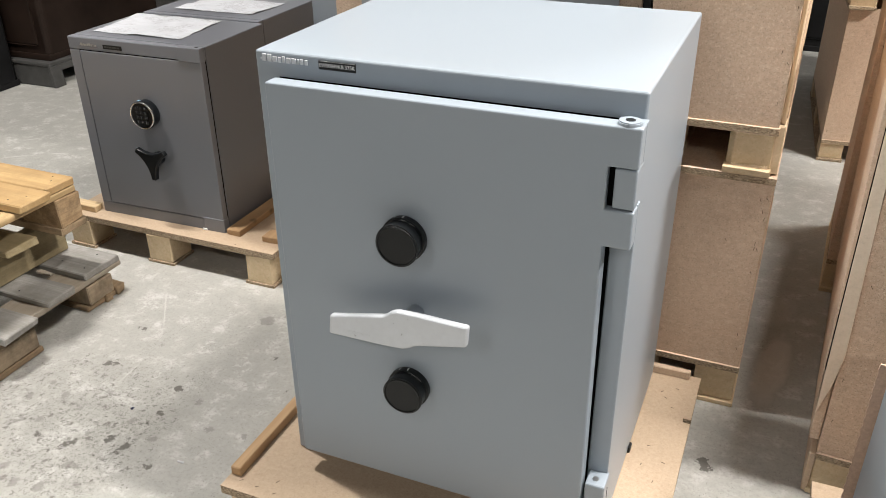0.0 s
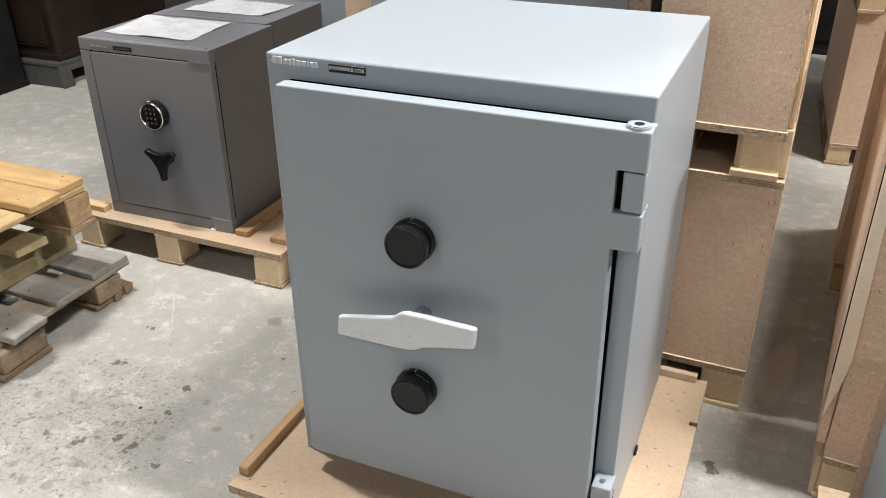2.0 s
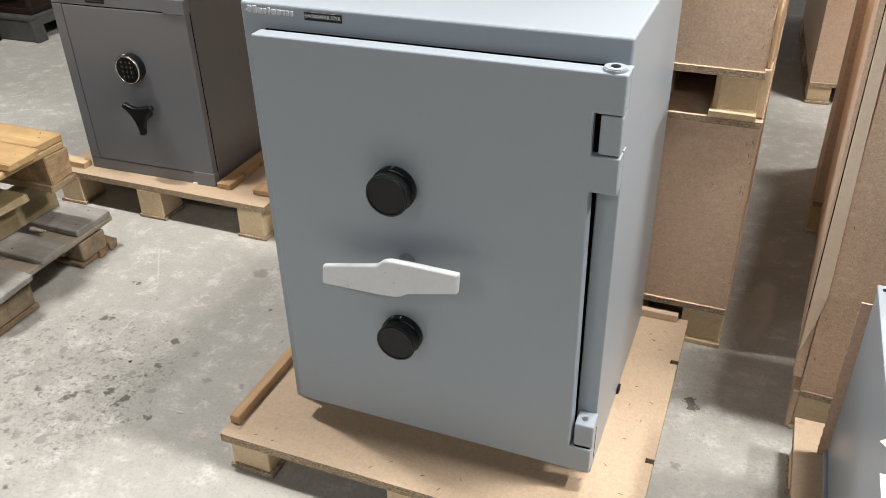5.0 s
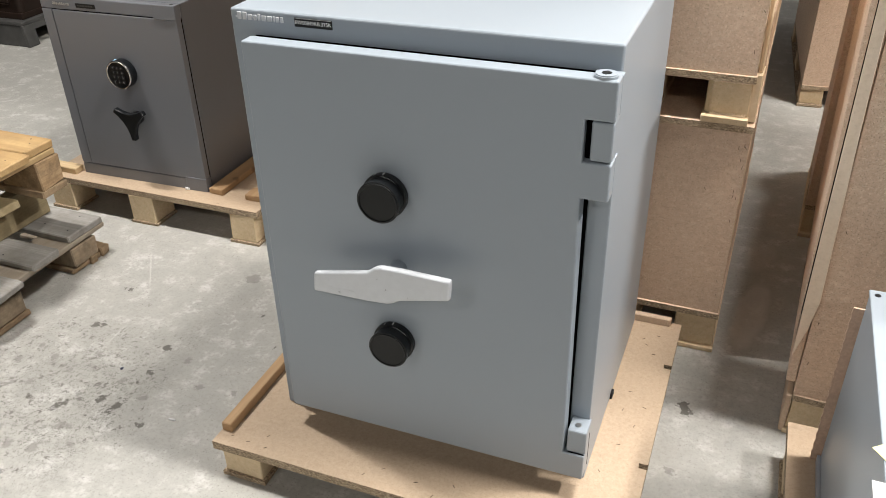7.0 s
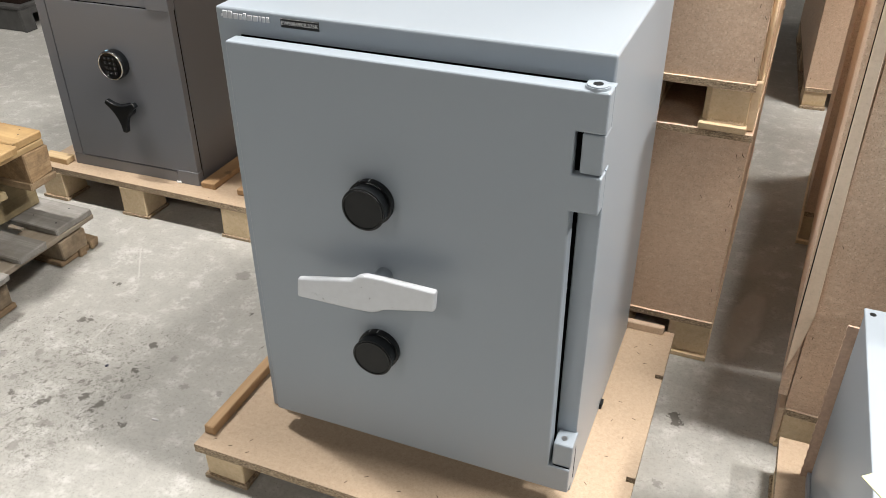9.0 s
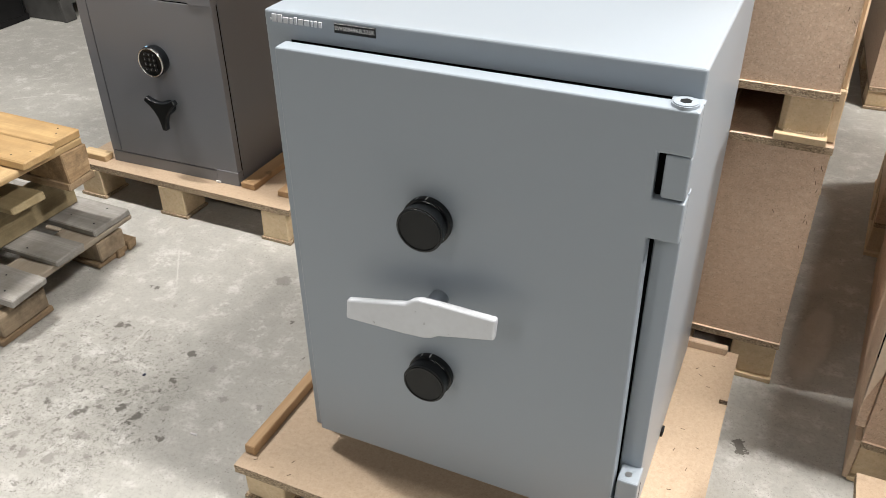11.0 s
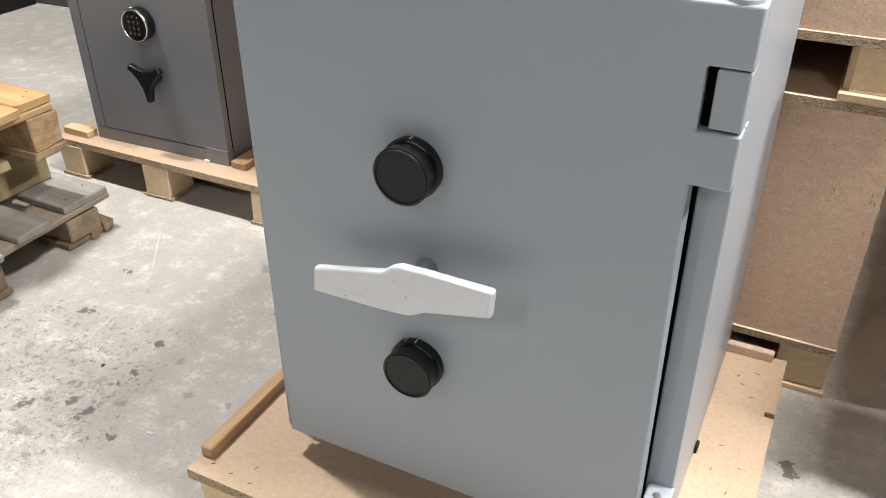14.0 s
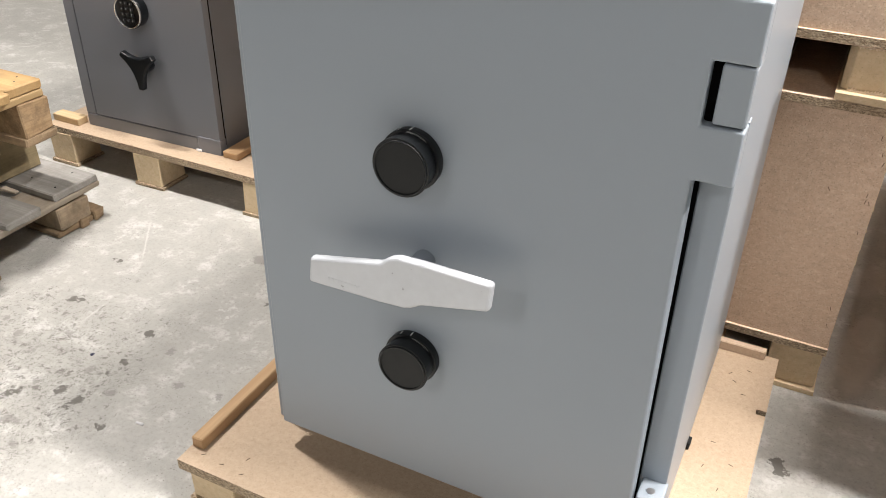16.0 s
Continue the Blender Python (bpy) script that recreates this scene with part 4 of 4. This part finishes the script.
box_crate(pose(-0.99, cy + 0.04, 0, 0, 0, 0), 0.7, 1.4, 0.577, 0.682, 1.75, "upper brown fibreboard crate with a printed sheet on it", 290, (0.1, 0.5))
tagged(link("printed_sheet", box(-0.92, -0.335, cy + 0.035, cy + 0.0385, 0.8, 1.12), M_PALE), "pale glossy plastic wrapped sheet on a crate", "sheet")
tagged(link("steel_post", box(-0.283, -0.268, cy + 0.01, cy + 0.035, 0.0, 1.8), M_BLACK_M), "thin black steel post between crates", "post")

# crate to the east
rb = box_crate(pose(0.187, 1.445, 0, 0, 0, -3.6), 0.75, 0.83, 0.0, 0.105, 0.93, "tall brown fibreboard crate beside the aisle", 320, (0.0, 0.33, 0.66), 0.09)
part("corner_strip", prism([(-0.0205, 0.2), (-0.004, 0.27), (0.005, 0.34), (-0.003, 0.72), (-0.006, 0.95), (-0.0235, 0.95), (-0.0225, 0.7)], -0.009, 0.003, 0.001, 1), M_STRIP, rb, "pale corner strip standing off the panel")
part("side_gap", box(-0.0225, -0.0205, -0.004, 0.8, 0.3, 0.95), M_GAP, rb, "dark gap between side panels")
part("side_sheet", prism([(-0.0225, 0.2), (-0.025, 0.95), (-0.036, 0.95), (-0.0285, 0.5)], -0.003, 0.8, 0.001, 1), M_MDF, rb, "loose outer side panel")
part("side_ledge", rough_box(-0.019, -0.001, 0.005, 0.82, 0.13, 0.93, 0.001, 18), M_MDF, rb)
part("side_skid", rough_box(-0.012, 0.0, -0.002, 0.83, 0.001, 0.1, 0.001, 17), M_PALEWOOD, rb, "pale board along the foot of the side")

# its unseen height and depth are set to block light from the far aisle
box_crate(pose(0.198, 2.31, 0, 0, 0, -3), 0.7, 0.46, 0.0, 0.105, 2.3, "narrow brown fibreboard crate standing behind another, made tall to shade the aisle", 410, (0.0, 0.3, 0.61), 0.09)

# far crates
box_crate(pose(0.17, 3.37, 0, 0, 0, 3), 0.6, 0.9, 0.0, 0.087, 0.585, "far brown fibreboard crate on softwood blocks", 350, (0.0, 0.45), lid=False)
box_crate(pose(0.166, 3.345, 0, 0, 0, 3), 0.6, 0.9, 0.586, 0.69, 1.4, "far upper brown fibreboard crate", 380, (0.0, 0.45))

# ---- pallet and safe beside the camera ----
pal3 = board_pallet("pallet", 0.182, 0.95, 0.55, 1.364, 0.098, 0.019, "pale fibreboard pallet on softwood blocks, beside the aisle", "board pallets",
                    blocks_x=(0.232, 0.56, 0.89), blocks_y=(0.6, 0.95, 1.3))
s4 = empty("safe", Matrix.Identity(4), "grey steel safe with bright top, on a fibreboard pallet", "safe")
part("body", box(0.238, 0.8, 0.62, 1.27, 0.098, 0.478, 0.003), M_PAINT, s4)
part("top_plate", box(0.236, 0.802, 0.618, 1.272, 0.478, 0.484, 0.002), M_PAINT, s4)
part("pin_hole", upright(0.248, 1.256, 0.484, 0.4844, 0.005, 0.005, 20), M_BLACK_M, s4)
part("base_strip", box(0.232, 0.238, 0.62, 1.27, 0.098, 0.115, 0.001), M_PALE, s4)
bm = bmesh.new()
cols = []
for i in range(9):
    x = 0.222 + 0.078 * i / 8
    cols.append([[bm.verts.new((x + (0.0 if i else 0.0008 * math.sin(k * 1.7)), y + 0.0022 * math.sin(k * 0.9 + i * 0.8) * min(1, i / 3), 0.0985 + 0.3435 * k / 60)) for k in range(61)] for y in (1.2735, 1.2775)])
for a, b in zip(cols, cols[1:]):
    for k in range(60):
        bm.faces.new((a[0][k], b[0][k], b[0][k + 1], a[0][k + 1]))
        bm.faces.new((a[1][k], a[1][k + 1], b[1][k + 1], b[1][k]))
    for k, flip in ((0, False), (60, True)):
        f = (a[0][k], a[1][k], b[1][k], b[0][k])
        bm.faces.new(f[::-1] if flip else f)
for col, flip in ((cols[0], False), (cols[-1], True)):
    for k in range(60):
        f = (col[0][k], col[0][k + 1], col[1][k + 1], col[1][k])
        bm.faces.new(f[::-1] if flip else f)
tagged(link("cardboard_strip", bm, M_CARD), "brown corrugated cardboard strip standing behind a safe", "cardboard")
bm = box(-0.038, 0.038, -0.038, 0.038, 0.0, 0.0008)
bm.transform(pose(0.277, 0.884, 0.4846, 0, 0, 38))
tagged(link("sticky_note", bm, M_NOTE), "yellow paper note on the safe top, one corner over the edge", "note")
tagged(link("paper_label", box(0.221, 0.5, 0.62, 0.832, 0.4845, 0.4854), M_LABEL), "plain white paper sheet lying on the grey safe", "paper")

# ---- dark safes in the background ----
def old_safe(m, w, d, h, mat, label, skid=True):
    o = empty("old_safe", m, label, "safe", "old dark safes")
    z = 0.125 if skid else 0.0
    part("body", box(0, w, 0, d, z, h, 0.025, 3), mat, o)
    part("door", box(0.06, w - 0.06, -0.007, 0, z + 0.07, h - 0.07, 0.01, 2), mat, o)
    part("plinth", box(-0.004, w + 0.004, -0.01, d, z, z + 0.03, 0.004, 2), mat, o)
    part("handle", box(w * 0.62, w * 0.78, -0.05, -0.007, 0.68, 0.71, 0.006), M_STEEL, o)
    if skid:
        part("skid", box(-0.03, w + 0.03, -0.05, d, 0.107, 0.125, 0.004), M_SKID, o)
        part("side_rail", box(w + 0.012, w + 0.03, 0.0, d, 0.075, 0.107, 0.003), M_SKID, o)
        part("side_rail", box(-0.03, -0.012, 0.0, d, 0.075, 0.107, 0.003), M_SKID, o)
        for sx, out in ((-0.03, -1), (w - 0.22, 1)):
            for sy in (-0.05, d - 0.02):
                part("skid_panel", box(sx, sx + 0.25, sy + 0.006, sy + 0.02, 0.001, 0.107, 0.003), M_SKID, o, "low grey steel foot panel")
                ex = sx + 0.25 if out > 0 else sx
                leg = box(ex - 0.016, ex + 0.002, sy, sy + 0.07, 0.001, 0.107, 0.003)
                for v in leg.verts:
                    if v.co.z < 0.06:
                        v.co.x += out * 0.012
                part("skid_leg", leg, M_SKID, o)
    return o


brown = old_safe(pose(-4.15, 3.02, 0, 0, 0, 1), 0.74, 0.85, 1.5, M_OLDSAFE, "old dark brown steel safe on a grey steel skid")
part("latch", box(0.74, 0.78, 0.42, 0.56, 0.6, 0.625, 0.004), M_STEEL, brown, "worn steel latch")
old_safe(pose(-3.36, 4.1, 0, 0, 0, 2), 0.9, 0.7, 1.5, M_OLDBLACK, "old black steel safe on a grey steel skid")
old_safe(pose(-4.78, 2.67, 0, 0, 0, 1), 1.19, 0.28, 1.4, M_OLDBLACK, "old black steel safe standing low on the floor", False)
old_safe(pose(-2.3, 3.9, 0, 0, 0, 2), 1.1, 0.7, 1.5, M_OLDBLACK, "old black steel safe on a grey steel skid")
old_safe(pose(-0.62, 5.1, 0, 0, 0, 0), 1.15, 0.7, 1.5, M_OLDBLACK, "old black steel safe at the far end of the aisle", False)
tall = empty("safe", pose(-1.96, 2.62, 0, 0, 0, 1), "taller grey steel safe behind the small safes", "safe")
part("body", box(0, 0.62, 0, 0.6, 0.12, 1.3, 0.004), M_PAINT, tall)
part("door", box(0.03, 0.6, -0.03, 0, 0.16, 1.26, 0.004), M_PAINT, tall)
part("block", box(0, 0.62, 0, 0.6, 0.0, 0.12), M_PINE_X, tall, "softwood base block")


# ---- scraps on the floor ----
tagged(link("wood_splinter", rough_box(-1.061, -1.045, 1.026, 1.0305, 0.0, 0.003, 0.001, 401, 0.0008), M_LABEL), "small pale wood splinter lying on the concrete", "splinter")
M_BLUE = plain("blue_plastic", (0.014, 0.017, 0.05), 0.5)
tagged(link("plastic_scrap", rough_box(-1.277, -1.271, 1.129, 1.137, 0.0, 0.002, 0.0015, 402, 0.0005), M_BLUE), "tiny dark blue plastic scrap on the concrete", "scrap")
